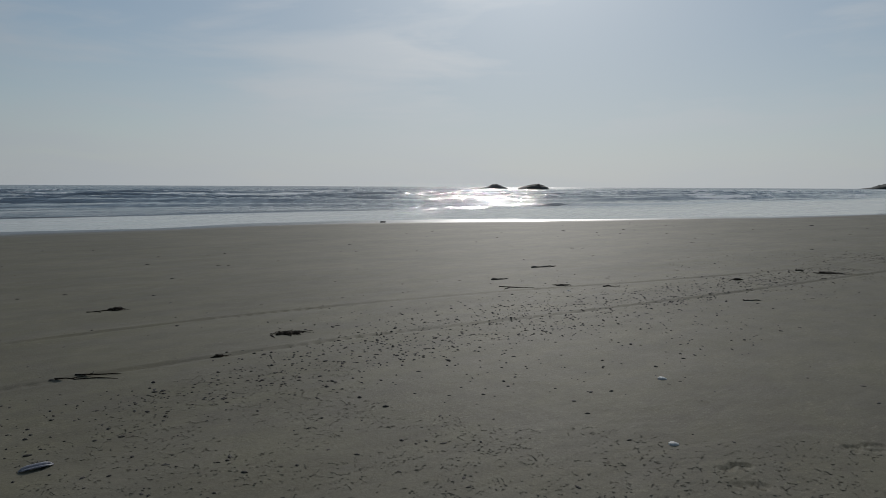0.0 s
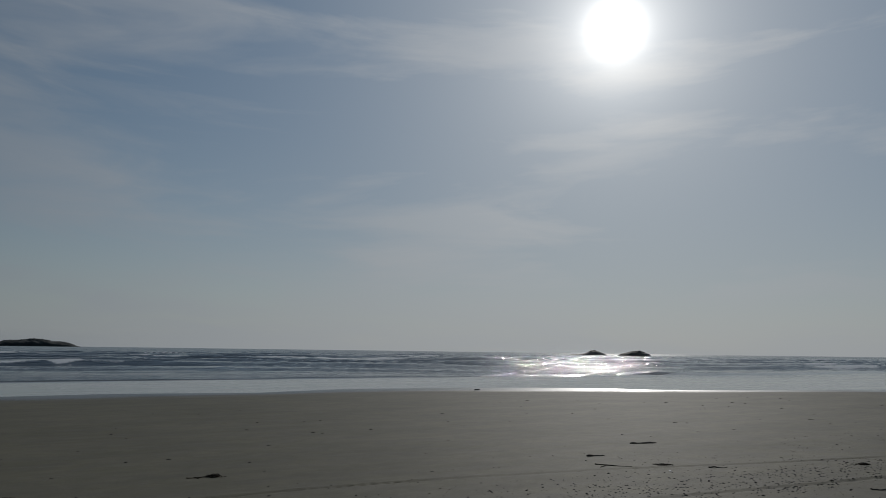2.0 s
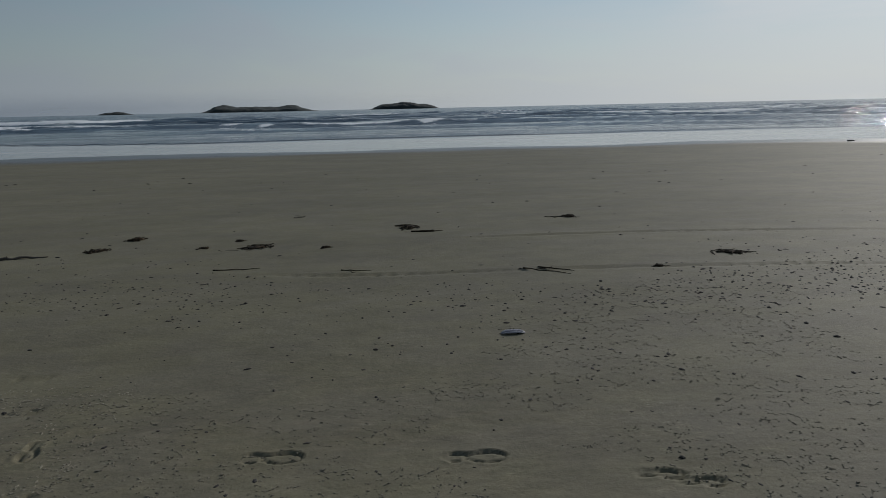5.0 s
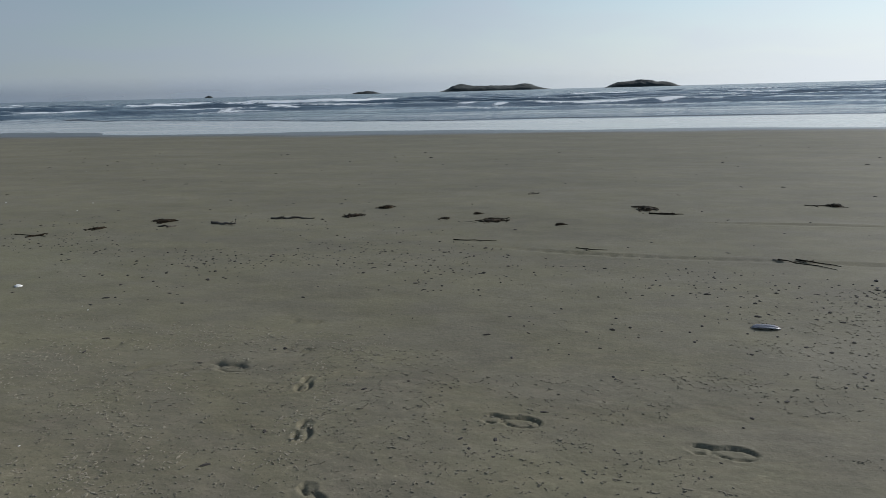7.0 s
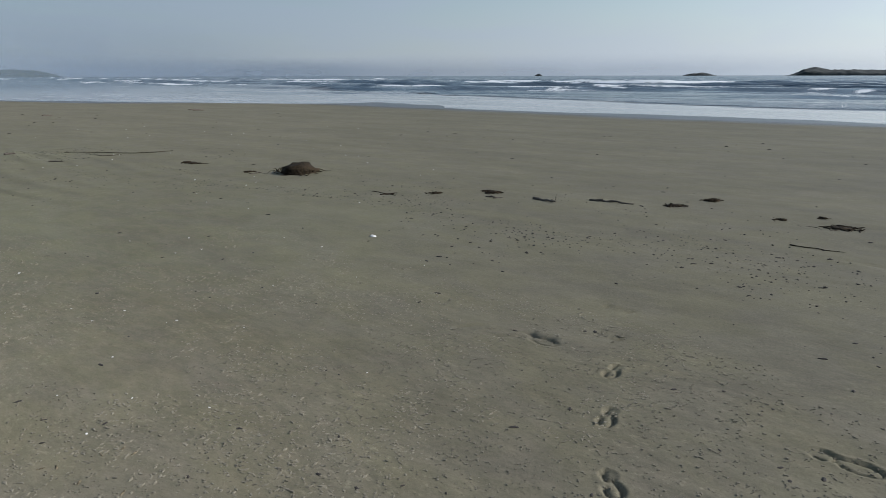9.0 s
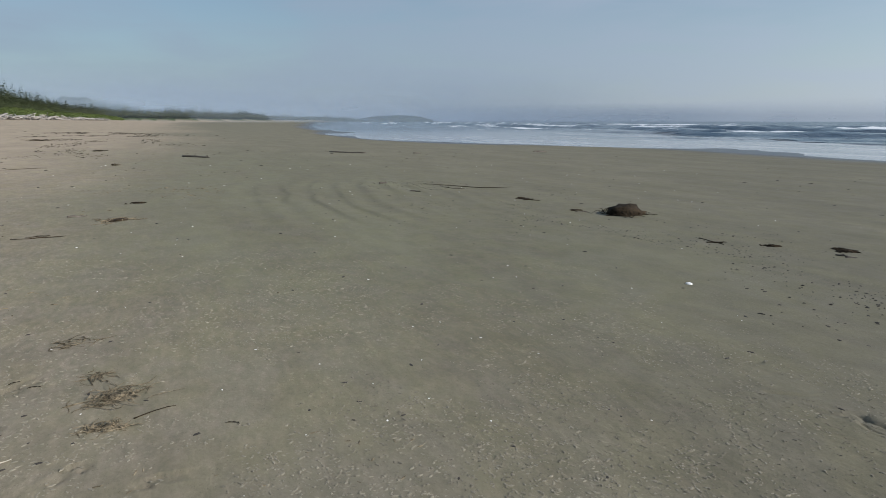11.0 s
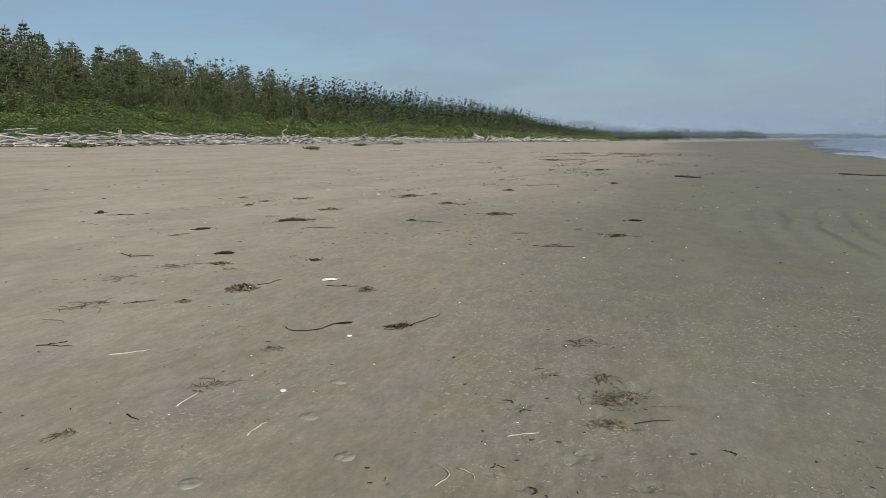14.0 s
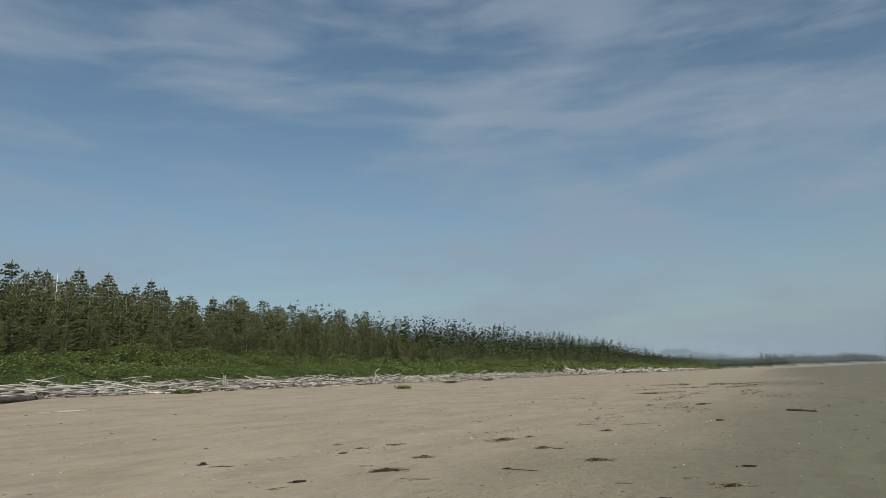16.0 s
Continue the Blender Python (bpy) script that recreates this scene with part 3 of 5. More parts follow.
def wave_field(X, Y):
    """Height and foam of the swell, which steepens and breaks towards the beach."""
    off = Y - shore_shift(X)
    bend = 4 * fbm(X * 0.012, Y * 0.01, 3) + 0.9 * fbm(X * 0.1, Y * 0.06, 2)
    run = off + bend
    phase = run / (7.0 + 0.05 * np.minimum(run, 500))
    p = phase - np.floor(phase)
    crest = smooth(p, 0.0, 0.11) * (1 - smooth(p, 0.11, 0.62))
    size = 0.55 * smooth(off, 48, 95) * (0.45 + 0.55 * np.exp(-np.maximum(off - 150, 0) / 260))
    z = size * (crest * 1.3 - 0.3) * (0.85 + 0.7 * fbm(X * 0.02 + 3, np.floor(phase) * 5.3, 2) + 0.4 * fbm(X * 0.25, phase * 2.0, 2))
    z = z + 0.10 * smooth(off, 60, 110) * fbm(X * 0.14, Y * 0.3, 3)
    z = z + 0.17 * smooth(off, 62, 120) * fbm(X * 0.42 + 0.1 * Y, Y * 0.3, 2)
    ridge = 1 - 2.2 * np.abs(fbm(X * 0.028 + 40, off * 0.13 + 0.5 * fbm(X * 0.05, Y * 0.02, 2), 3))
    z = z + 0.22 * smooth(off, 52, 80) * np.maximum(ridge, 0) ** 2
    small = fbm(X * 0.03, Y * 0.02, 2)
    z = z + 0.12 * smooth(off, 46, 60) * (1 - smooth(off, 75, 110)) * np.maximum(np.sin(2 * np.pi * (off + 5 * small + 0.8 * fbm(X * 0.2, Y * 0.1, 2)) / 4.7), -0.4) * (0.6 + 0.8 * small)
    tops = smooth(np.maximum(ridge, 0) ** 2, 0.80, 0.98) * smooth(fbm(X * 0.08, Y * 0.05 + 8, 3), -0.05, 0.3)
    breaking = smooth(off, 52, 75) * (1 - smooth(off, 170, 300))
    patch = smooth(fbm(X * 0.035 + 9 + 31 * np.floor(phase), np.floor(phase) * 3.7, 4), -0.15, 0.35)
    foam = breaking * (0.66 * np.exp(-((p - 0.09) / 0.055) ** 2) * patch + 0.42 * tops + 0.05)
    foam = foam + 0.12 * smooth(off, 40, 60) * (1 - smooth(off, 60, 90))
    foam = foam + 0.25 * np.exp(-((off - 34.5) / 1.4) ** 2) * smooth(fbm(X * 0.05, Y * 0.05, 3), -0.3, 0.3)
    # the sheet ends seaward at the front of the next small wave
    front = 42.3 + 2.2 * fbm(X * 0.035 + 2, 0 * X + 5, 3) + 0.5 * fbm(X * 0.3, 0 * X, 2) + 0.30 * np.maximum(-X - 12, 0)
    front = np.maximum(front, 36 + shore_shift(X))
    film = (1 - smooth(Y - front, -0.4, 0.5)) * smooth(X, -150, -60)
    z = z + 0.05 * np.exp(-((Y - front - 0.9) / 0.9) ** 2) * smooth(X, -150, -60)
    return z, foam, film


def build_sea():
    xs = finer(stepped(-130, 110, 1.0, -4800, 4800, 1.06), 30, 310, 0.72)
    ys = stepped(24, 230, 0.95, -2500, 4800, 1.06)
    ys = ys[ys > 4]
    X, Y = np.meshgrid(xs, ys)
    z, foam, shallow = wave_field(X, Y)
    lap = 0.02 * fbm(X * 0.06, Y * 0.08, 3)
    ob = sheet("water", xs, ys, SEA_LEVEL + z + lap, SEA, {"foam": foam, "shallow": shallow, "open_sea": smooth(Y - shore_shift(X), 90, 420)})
    return tagged(ob, "grey-blue sea with lines of white breakers and thin swash", "sea", kind="structure")



# ---- building blocks ----
def part(name, data, parent=None, label=""):
    """One mesh object, under a thing where a parent is given."""
    ob = new(name, data)
    if parent:
        ob.parent = parent
    if label:
        ob["label"] = label
    return ob


def tube(verts, faces, path, radii, sides=6, squash=1.0):
    """Adds a closed tapering tube along path to the lists."""
    base = len(verts)
    prev = Vector((0, 0, 1))
    for i, p in enumerate(path):
        p = Vector(p)
        ahead = (Vector(path[min(i + 1, len(path) - 1)]) - Vector(path[max(i - 1, 0)]))
        ahead = ahead.normalized() if ahead.length > 1e-9 else Vector((1, 0, 0))
        side = ahead.cross(prev)
        if side.length < 1e-3:
            side = ahead.cross(Vector((1, 0, 0.3)))
        side.normalize()
        over = side.cross(ahead).normalized()
        for k in range(sides):
            a = 2 * math.pi * k / sides
            verts.append(p + side * math.cos(a) * radii[i] + over * math.sin(a) * radii[i] * squash)
    for i in range(len(path) - 1):
        for k in range(sides):
            a, b = base + i * sides + k, base + i * sides + (k + 1) % sides
            faces.append((a, b, b + sides, a + sides))
    faces.append(tuple(base + k for k in range(sides))[::-1])
    faces.append(tuple(base + (len(path) - 1) * sides + k for k in range(sides)))


def listed(name, verts, faces, mat, shade=True):
    me = bpy.data.meshes.new(name)
    me.from_pydata([tuple(v) for v in verts], [], faces)
    me.materials.append(mat)
    me.polygons.foreach_set("use_smooth", [shade] * len(me.polygons))
    me.update()
    return me


def beach_z(x, y):
    return ground_z(x, y) + float(small_relief(np.array([float(x)]), np.array([float(y)]))[0])


def put_on(ob, x, y, turn=0.0, sink=0.0, scale=None):
    ob.matrix_basis = pose(x, y, beach_z(x, y) - sink, 0, 0, turn)
    if scale:
        ob.scale = scale
    return ob


# ---- islands, rocks and far coast ----
def island_mesh(name, length, depth, height, humps, mat, rough=0.2, trees=0.0, seed=0):
    """A skerry: a bumpy ridge, highest along its long axis, that dips under the sea at its rim."""
    nx, ny = 110, 26
    u, v = np.meshgrid(np.linspace(-1, 1, nx), np.linspace(-1, 1, ny))
    crest = sum(h * np.exp(-((u - c) / w) ** 2) for c, w, h in humps)
    edge = (1 - np.abs(u) ** 4) * np.sqrt(np.maximum(1 - v * v, 0))
    n = fbm(u * 9 + seed, v * 4 + seed * 2, 5)
    z = height * crest * edge * (1 + rough * n) + trees * np.maximum(fbm(u * 60 + seed, v * 14, 2) + 0.1, 0) * (crest * edge > 0.25)
    z = z - height * 0.12 * (1 - edge) - 0.15
    co = np.stack([u * length / 2, v * depth / 2, z], -1).reshape(-1, 3)
    i = (np.arange(ny - 1)[:, None] * nx + np.arange(nx - 1)[None, :]).ravel()
    return mesh_from(name, co, np.stack([i, i + 1, i + nx + 1, i + nx], 1), mat)


def build_islands():
    def spot(az, dist):
        return -math.sin(radians(az)) * dist, math.cos(radians(az)) * dist

    rows = [
        ("sea_rock", -44.7, 480, 35, 13, 3.9, ((0.36, 0.36, 0.95), (0.78, 0.2, 0.32), (-0.45, 0.55, 0.30)), ROCK, 0.25, 0, "low dark wave-washed rock standing in bright sea"),
        ("sea_rock", -48.5, 480, 26, 13, 4.4, ((0.42, 0.40, 0.72), (-0.12, 0.42, 0.62), (0.82, 0.2, 0.45), (-0.68, 0.32, 0.36)), ROCK, 0.25, 0, "broad dark rock standing in bright sea"),
        ("island", 9.75, 2500, 490, 160, 26, ((-0.52, 0.16, 0.55), (-0.1, 0.55, 0.62), (0.48, 0.2, 0.55), (0.82, 0.2, 0.12)), ISLAND, 0.4, 4, "low rounded dark island on the horizon"),
        ("island", -2.05, 2500, 295, 110, 22, ((0.0, 0.55, 1.0), (-0.6, 0.25, 0.4), (0.6, 0.25, 0.35)), ISLAND, 0.3, 4, "single low domed island on the horizon"),
        ("islet", 20.15, 2500, 140, 60, 10, ((0.1, 0.5, 0.8), (-0.5, 0.4, 0.5)), ISLAND, 0.5, 1, "small dark islet on the horizon"),
        ("islet", 32.6, 2500, 42, 26, 7, ((0.1, 0.4, 1.0), (-0.4, 0.3, 0.5)), ISLAND, 0.5, 1, "tiny dark islet on the horizon"),
    ]
    for i, (name, az, dist, length, depth, height, humps, mat, rough, trees, label) in enumerate(rows):
        ob = new(name, island_mesh(name, length, depth, height, humps, mat, rough, trees, i * 3.7))
        x, y = spot(az, dist)
        ob.matrix_basis = pose(x, y, SEA_LEVEL, 0, 0, az)
        tagged(ob, label, "rock" if mat == ROCK else "island")
    # a wooded point far along the shore to the north
    ob = new("headland", island_mesh("headland", 520, 200, 30, ((0.3, 0.6, 1.0), (-0.42, 0.22, 0.75), (-0.8, 0.2, 0.12)), ISLAND, 0.3, 5, 31.0))
    x, y = spot(-77.5, 2500)
    ob.matrix_basis = pose(x, y, SEA_LEVEL, 0, 0, -77.5)
    tagged(ob, "distant wooded headland ending in low rocks", "headland")
    # misty headlands and hills beyond the bay
    for az, dist, length, height, humps, seed, label in (
            (72.6, 2600, 340, 15, ((-0.3, 0.8, 1.0), (0.5, 0.7, 0.9)), 5.0, "low dark wooded headland under mist"),
            (84.0, 2400, 900, 22, ((-0.4, 0.5, 1.0), (0.5, 0.5, 0.6)), 8.0, "wooded spit far down the beach in mist")):
        ob = new("headland", island_mesh("headland", length, 260, height, humps, FAR_WOODS, 0.25, 6, seed))
        x, y = spot(az, dist)
        ob.matrix_basis = pose(x, y, SEA_LEVEL, 0, 0, az)
        tagged(ob, label, "headland")
    for az, dist, length, height, seed in ((101.2, 4350, 900, 165, 2.0), (95.9, 4250, 900, 115, 9.0)):
        ob = new("hill", island_mesh("hill", length, 500, height, ((-0.1, 0.35, 1.0), (0.45, 0.3, 0.7), (-0.6, 0.3, 0.6)), FAR_WOODS, 0.25, 6, seed))
        x, y = spot(az, dist)
        ob.matrix_basis = pose(x, y, 0, 0, 0, az)
        tagged(ob, "distant blue hill rising behind the misty forest", "hill")


def build_mist_haze():
    """Sea mist and haze: soft upright sheets added one behind another across the bay."""
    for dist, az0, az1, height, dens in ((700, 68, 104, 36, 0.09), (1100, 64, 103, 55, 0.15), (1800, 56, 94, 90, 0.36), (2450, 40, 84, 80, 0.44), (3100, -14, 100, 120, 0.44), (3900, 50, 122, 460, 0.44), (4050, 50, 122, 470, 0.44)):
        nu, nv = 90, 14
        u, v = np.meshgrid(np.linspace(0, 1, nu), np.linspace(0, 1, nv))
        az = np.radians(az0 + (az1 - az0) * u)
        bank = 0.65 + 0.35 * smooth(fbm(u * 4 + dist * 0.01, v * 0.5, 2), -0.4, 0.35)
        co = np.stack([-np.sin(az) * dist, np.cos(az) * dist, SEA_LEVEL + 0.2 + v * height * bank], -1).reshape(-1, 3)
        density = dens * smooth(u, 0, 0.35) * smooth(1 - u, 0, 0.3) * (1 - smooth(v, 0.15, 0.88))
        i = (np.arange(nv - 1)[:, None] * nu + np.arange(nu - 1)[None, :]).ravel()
        me = mesh_from("mist_haze_sheet", co, np.stack([i, i + 1, i + nu + 1, i + nu], 1), MIST_HAZE)
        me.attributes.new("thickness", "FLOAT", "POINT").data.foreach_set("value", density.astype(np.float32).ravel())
        ob = tagged(new("mist_haze_sheet", me), "soft grey-blue upright sheet added for sea mist and haze over the far bay", "mist", kind="stuff")
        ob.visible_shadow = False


# ---- forest ----
def spruce_meshes(seed, height, flat=0.0, sparse=0.0, fine=1.0):
    """Trunk and crown of a wind-clipped shore spruce, base at the origin."""
    r = random.Random(seed)
    verts, faces = [], []
    lean = (r.uniform(-0.03, 0.03), r.uniform(-0.03, 0.03))
    path = [(lean[0] * z, lean[1] * z, z) for z in np.linspace(-0.3, height * 0.97, 9)]
    tube(verts, faces, path, [0.02 * height * (1 - 0.93 * i / 8) + 0.012 for i in range(9)], 6)
    for _ in range(9):      # dead lower limbs
        z, a, ln = r.uniform(0.08, 0.5) * height, r.uniform(0, 6.28), r.uniform(0.05, 0.13) * height
        p0 = Vector((lean[0] * z, lean[1] * z, z))
        tube(verts, faces, [p0, p0 + Vector((math.cos(a), math.sin(a), -0.1)) * ln], [0.03, 0.01], 3)
    trunk = listed("trunk", verts, faces, BARK)
    co, quads = [], []

    def spray(p, out, across, w, hang):
        """One flat twig with its hanging needles."""
        base = len(co)
        tip = p + (out * 0.8 + across * 0.7) * w
        co.extend([p - Vector((0, 0, hang * 0.5)), p + out * w * 0.7 - Vector((0, 0, hang * r.uniform(0.3, 0.9))), tip + Vector((0, 0, r.uniform(-0.05, 0.04))), p + across * w * 0.45 + Vector((0, 0, hang * 0.6))])
        quads.append((base, base + 1, base + 2, base + 3))

    z = 0.05 * height
    wide = r.uniform(0.34, 0.41)
    while z < height * 0.97:
        k = z / height
        reach = height * (wide * (1 - k) ** (0.88 - 0.35 * flat) + 0.012 + 0.05 * flat * (k > 0.6)) * r.uniform(0.78, 1.15)
        if k < 0.3:
            reach *= 0.85
        count = 8 if k < 0.75 else 6
        turn = r.uniform(0, 6.283)
        for b in range(count):
            if r.random() < sparse + (0.16 if k < 0.3 else 0.08):
                continue
            a = turn + 6.283 * b / count + r.uniform(-0.3, 0.3)
            ln = reach * r.uniform(0.6, 1.12)
            d = Vector((math.cos(a), math.sin(a), 0))
            side = Vector((-d.y, d.x, 0))
            droop = r.uniform(0.05, 0.30) - 0.25 * k
            n = max(2, int(ln / (0.19 * fine)))
            for j in range(n):
                q = (j + 0.7) / n
                p = Vector((lean[0] * z, lean[1] * z, z)) + d * ln * q + Vector((0, 0, -droop * ln * q + 0.22 * ln * q * q + r.uniform(-0.05, 0.05)))
                w = (0.13 + 0.20 * (1 - q) * min(1, ln)) * (0.4 + 0.6 * fine) * r.uniform(0.8, 1.35)
                for s in (-1, 1):
                    spray(p, d, side * s, w, r.uniform(0.08, 0.19) * (0.7 + 0.3 * fine))
        z += r.uniform(0.40, 0.62) * (1 - 0.40 * k)
    for j in range(12):     # leader
        p = Vector((lean[0] * height, lean[1] * height, height * (0.93 + 0.09 * j / 12)))
        a = r.uniform(0, 6.28)
        d = Vector((math.cos(a), math.sin(a), 0))
        spray(p, d, Vector((-d.y, d.x, 0)), 0.24 * (1.1 - j / 12), 0.12)
    crown = mesh_from("crown", np.array([tuple(c) for c in co]), np.array(quads), NEEDLES, False)
    return trunk, crown


def build_forest():
    def trees(meshes):
        made = []
        for trunk, crown in meshes:
            top = tagged(new("spruce_tree"), "dark green wind-clipped shore spruce with pale trunk", "tree", "spruces along the dune")
            part("trunk", trunk, top, "pale grey bark trunk")
            part("crown", crown, top)
            made.append(top)
        return made

    def plant(kinds, places):
        """Stands the trees at their places: each kind itself once, then copies of it."""
        used = set()
        for i, m, size in places:
            i %= len(kinds)
            ob = copy_thing(kinds[i], m) if i in used else kinds[i]
            used.add(i)
            ob.matrix_basis = m
            ob.scale = size

    rough = [spruce_meshes(150 + i, 9.0, (0.0, 0.25, 0.1)[i % 3], 0.05, 1.7) for i in range(5)]
    rough_kinds = [crown for _, crown in rough]
    r = random.Random(77)
    spots = []
    for row, (yy, hh, gap) in enumerate(((-53.0, 3.4, 2.6), (-55.5, 4.8, 2.8), (-59.5, 6.4, 3.4), (-64.5, 8.2, 3.8), (-70.5, 9.3, 4.2), (-76.5, 9.8, 4.4), (-83, 10.2, 4.4), (-90, 10.8, 4.4), (-98, 11.4, 4.6))):
        x = -14.0 - row
        while x > -430:
            x -= gap * 0.72 * r.uniform(0.6, 1.4) * (1 + max(0, -x - 120) / 220)
            y = yy + r.uniform(-2.0, 2.0)
            s = hh / 9.0 * r.uniform(0.78, 1.18) * float(np.interp(-x, (30, 55, 95, 140, 250, 430), (1.02, 1.0, 0.97, 1.10, 1.28, 1.48)))
            m = pose(x, y, ground_z(x, y) - 0.1, 0, 0, r.uniform(0, 360))
            spots.append((r.randrange(9), m, (s * r.uniform(0.82, 1.1), s * r.uniform(0.82, 1.1), s)))
    spots.sort(key=lambda q: q[1].translation.length)
    plant(trees([spruce_meshes(100 + i, 9.0, (0.0, 0.25, 0.1)[i % 3], (0.0, 0.12, 0.0)[i % 3]) for i in range(9)]), spots[:150])
    plant(trees(rough), spots[150:300])
    # the rest of the stand behind, joined
    co, quads, base = [], [], 0
    for i, m, size in [q for q in spots[300:] if q[1].translation.x > -115]:
        me = rough_kinds[i % 5]
        v = np.empty(len(me.vertices) * 3, np.float32)
        me.vertices.foreach_get("co", v)
        q = np.empty(len(me.loops), np.int32)
        me.loops.foreach_get("vertex_index", q)
        co.append((v.reshape(-1, 3) * np.array(size)) @ np.array(m.to_3x3()).T + np.array(m.translation))
        quads.append(q.reshape(-1, 4)[::1 if m.translation.x > -60 else 2] + base)
        base += len(me.vertices)
    ob = new("spruce_stand", mesh_from("spruce_stand", np.concatenate(co), np.concatenate(quads), NEEDLES, False))
    tagged(ob, "dark green spruces standing close behind the first trees", "forest", kind="stuff")
    # and farther down the shore, as sprays of needles
    far = [q for q in spots[300:] if q[1].translation.x <= -115]
    tx, ty, tz = np.array([tuple(m.translation) for _, m, _ in far]).T
    th = 9.0 * np.array([size[2] for _, _, size in far])
    conifers("spruce_stand", tx, ty, tz, th, 130, 0.11, NEEDLES, "dark green spruces crowding the dune farther along", 26)
    # more trees fill the stand behind
    rs = np.random.RandomState(31)
    tx, ty = -50 - 380 * rs.rand(1000) ** 1.15, -57 - 42 * rs.rand(1000)
    th = (4.6 + 6.0 * (-57 - ty) / 42) * (0.75 + 0.35 * rs.rand(1000)) * np.interp(-tx, (30, 55, 95, 140, 250, 430), (1.02, 1.0, 0.97, 1.10, 1.28, 1.48))
    conifers("spruce_stand", tx, ty, large_form(tx, ty), th, 105, 0.115, NEEDLES, "dark green spruces filling the stand behind", 27)
    # a bare silver snag among them
    for x, y, h in ((-49.0, -70.6, 10.8),):
        verts, faces = [], []
        tube(verts, faces, [(0.05 * math.sin(z), 0, z) for z in np.linspace(-0.3, h, 9)], [0.11 * (1 - 0.85 * i / 8) for i in range(9)], 7)
        for _ in range(12):
            z, a = r.uniform(0.4, 0.95) * h, r.uniform(0, 6.28)
            d = Vector((math.cos(a), math.sin(a), r.uniform(-0.2, 0.4))) * r.uniform(0.3, 0.9)
            tube(verts, faces, [(0, 0, z), Vector((0, 0, z)) + d], [0.035, 0.01], 4)
        ob = tagged(new("dead_tree", listed("dead_tree", verts, faces, DEAD_WOOD)), "bare silver dead tree standing among spruces", "tree")
        ob.matrix_basis = pose(x, y, ground_z(x, y))
    # the woods behind and far down the shore: small rough spires, too many to count
    n = 2700
    rs = np.random.RandomState(3)
    t = rs.rand(n)
    x = -370 - 2700 * t ** 1.8
    depth = rs.rand(n)
    bend = land_shift(x) * smooth(-x, 400, 1500)
    y = -84 - 40 * depth + bend
    far = smooth(-x, 240, 300)
    y = np.where(rs.rand(n) < far, -57 - 40 * depth + bend, y)
    base = large_form(x, y)
    h = (9.6 + 3.0 * rs.rand(n)) * (0.75 + 0.25 * rs.rand(n)) * (0.8 + 0.6 * smooth(-x, 350, 1300)) * (0.7 + 0.5 * (fbm(x * 0.02, y * 0.05, 2) + 0.5))
    conifers("spruce_woods", x, y, base, h, 52, 0.17, WOODS, "dense dark spruce forest running on down the shore", 24)


def conifers(name, x, y, z, h, sprays, size, mat, label, seed):
    """Pointed crowns of needle sprays over the given tree feet, as one mesh."""
    rs = np.random.RandomState(seed)
    n = len(x)
    k = 1 - rs.rand(n, sprays) ** 0.6      # height within the crown
    a = 6.283 * rs.rand(n, sprays)
    out = 0.29 * h[:, None] * (1 - k) ** 0.85 * np.sqrt(rs.rand(n, sprays)) + 0.05
    leafy(name, (x[:, None] + np.cos(a) * out).ravel(), (y[:, None] + np.sin(a) * out).ravel(), (z[:, None] + h[:, None] * (0.03 + 0.97 * k)).ravel(),
          (size * h[:, None] * (1.1 - 0.65 * k)).ravel(), mat, label, "forest", seed, lift=0.5)


def leafy(name, x, y, z, size, mat, label, category, seed, lift=0.6):
    """Many small tilted leaf sprays at the given points, as one mesh."""
    rs = np.random.RandomState(seed)
    n = len(x)
    a, t = rs.rand(n) * 6.283, rs.rand(n) * 1.1 - 0.15
    d = np.stack([np.cos(a) * np.cos(t), np.sin(a) * np.cos(t), np.sin(t) * lift], 1)
    b = a + 1.57 + rs.rand(n) - 0.5
    e = np.stack([np.cos(b), np.sin(b), rs.rand(n) * 0.9 - 0.3], 1)
    p = np.stack([x, y, z], 1)
    s = (size * (0.6 + 0.8 * rs.rand(n)))[:, None]
    co = np.concatenate([p - d * s * 0.5, p + e * s * 0.28, p + d * s * 0.6, p - e * s * 0.28])
    i = np.arange(n)
    me = mesh_from(name, co, np.stack([i, i + n, i + 2 * n, i + 3 * n], 1), mat, False)
    return tagged(new(name, me), label, category, kind="stuff")


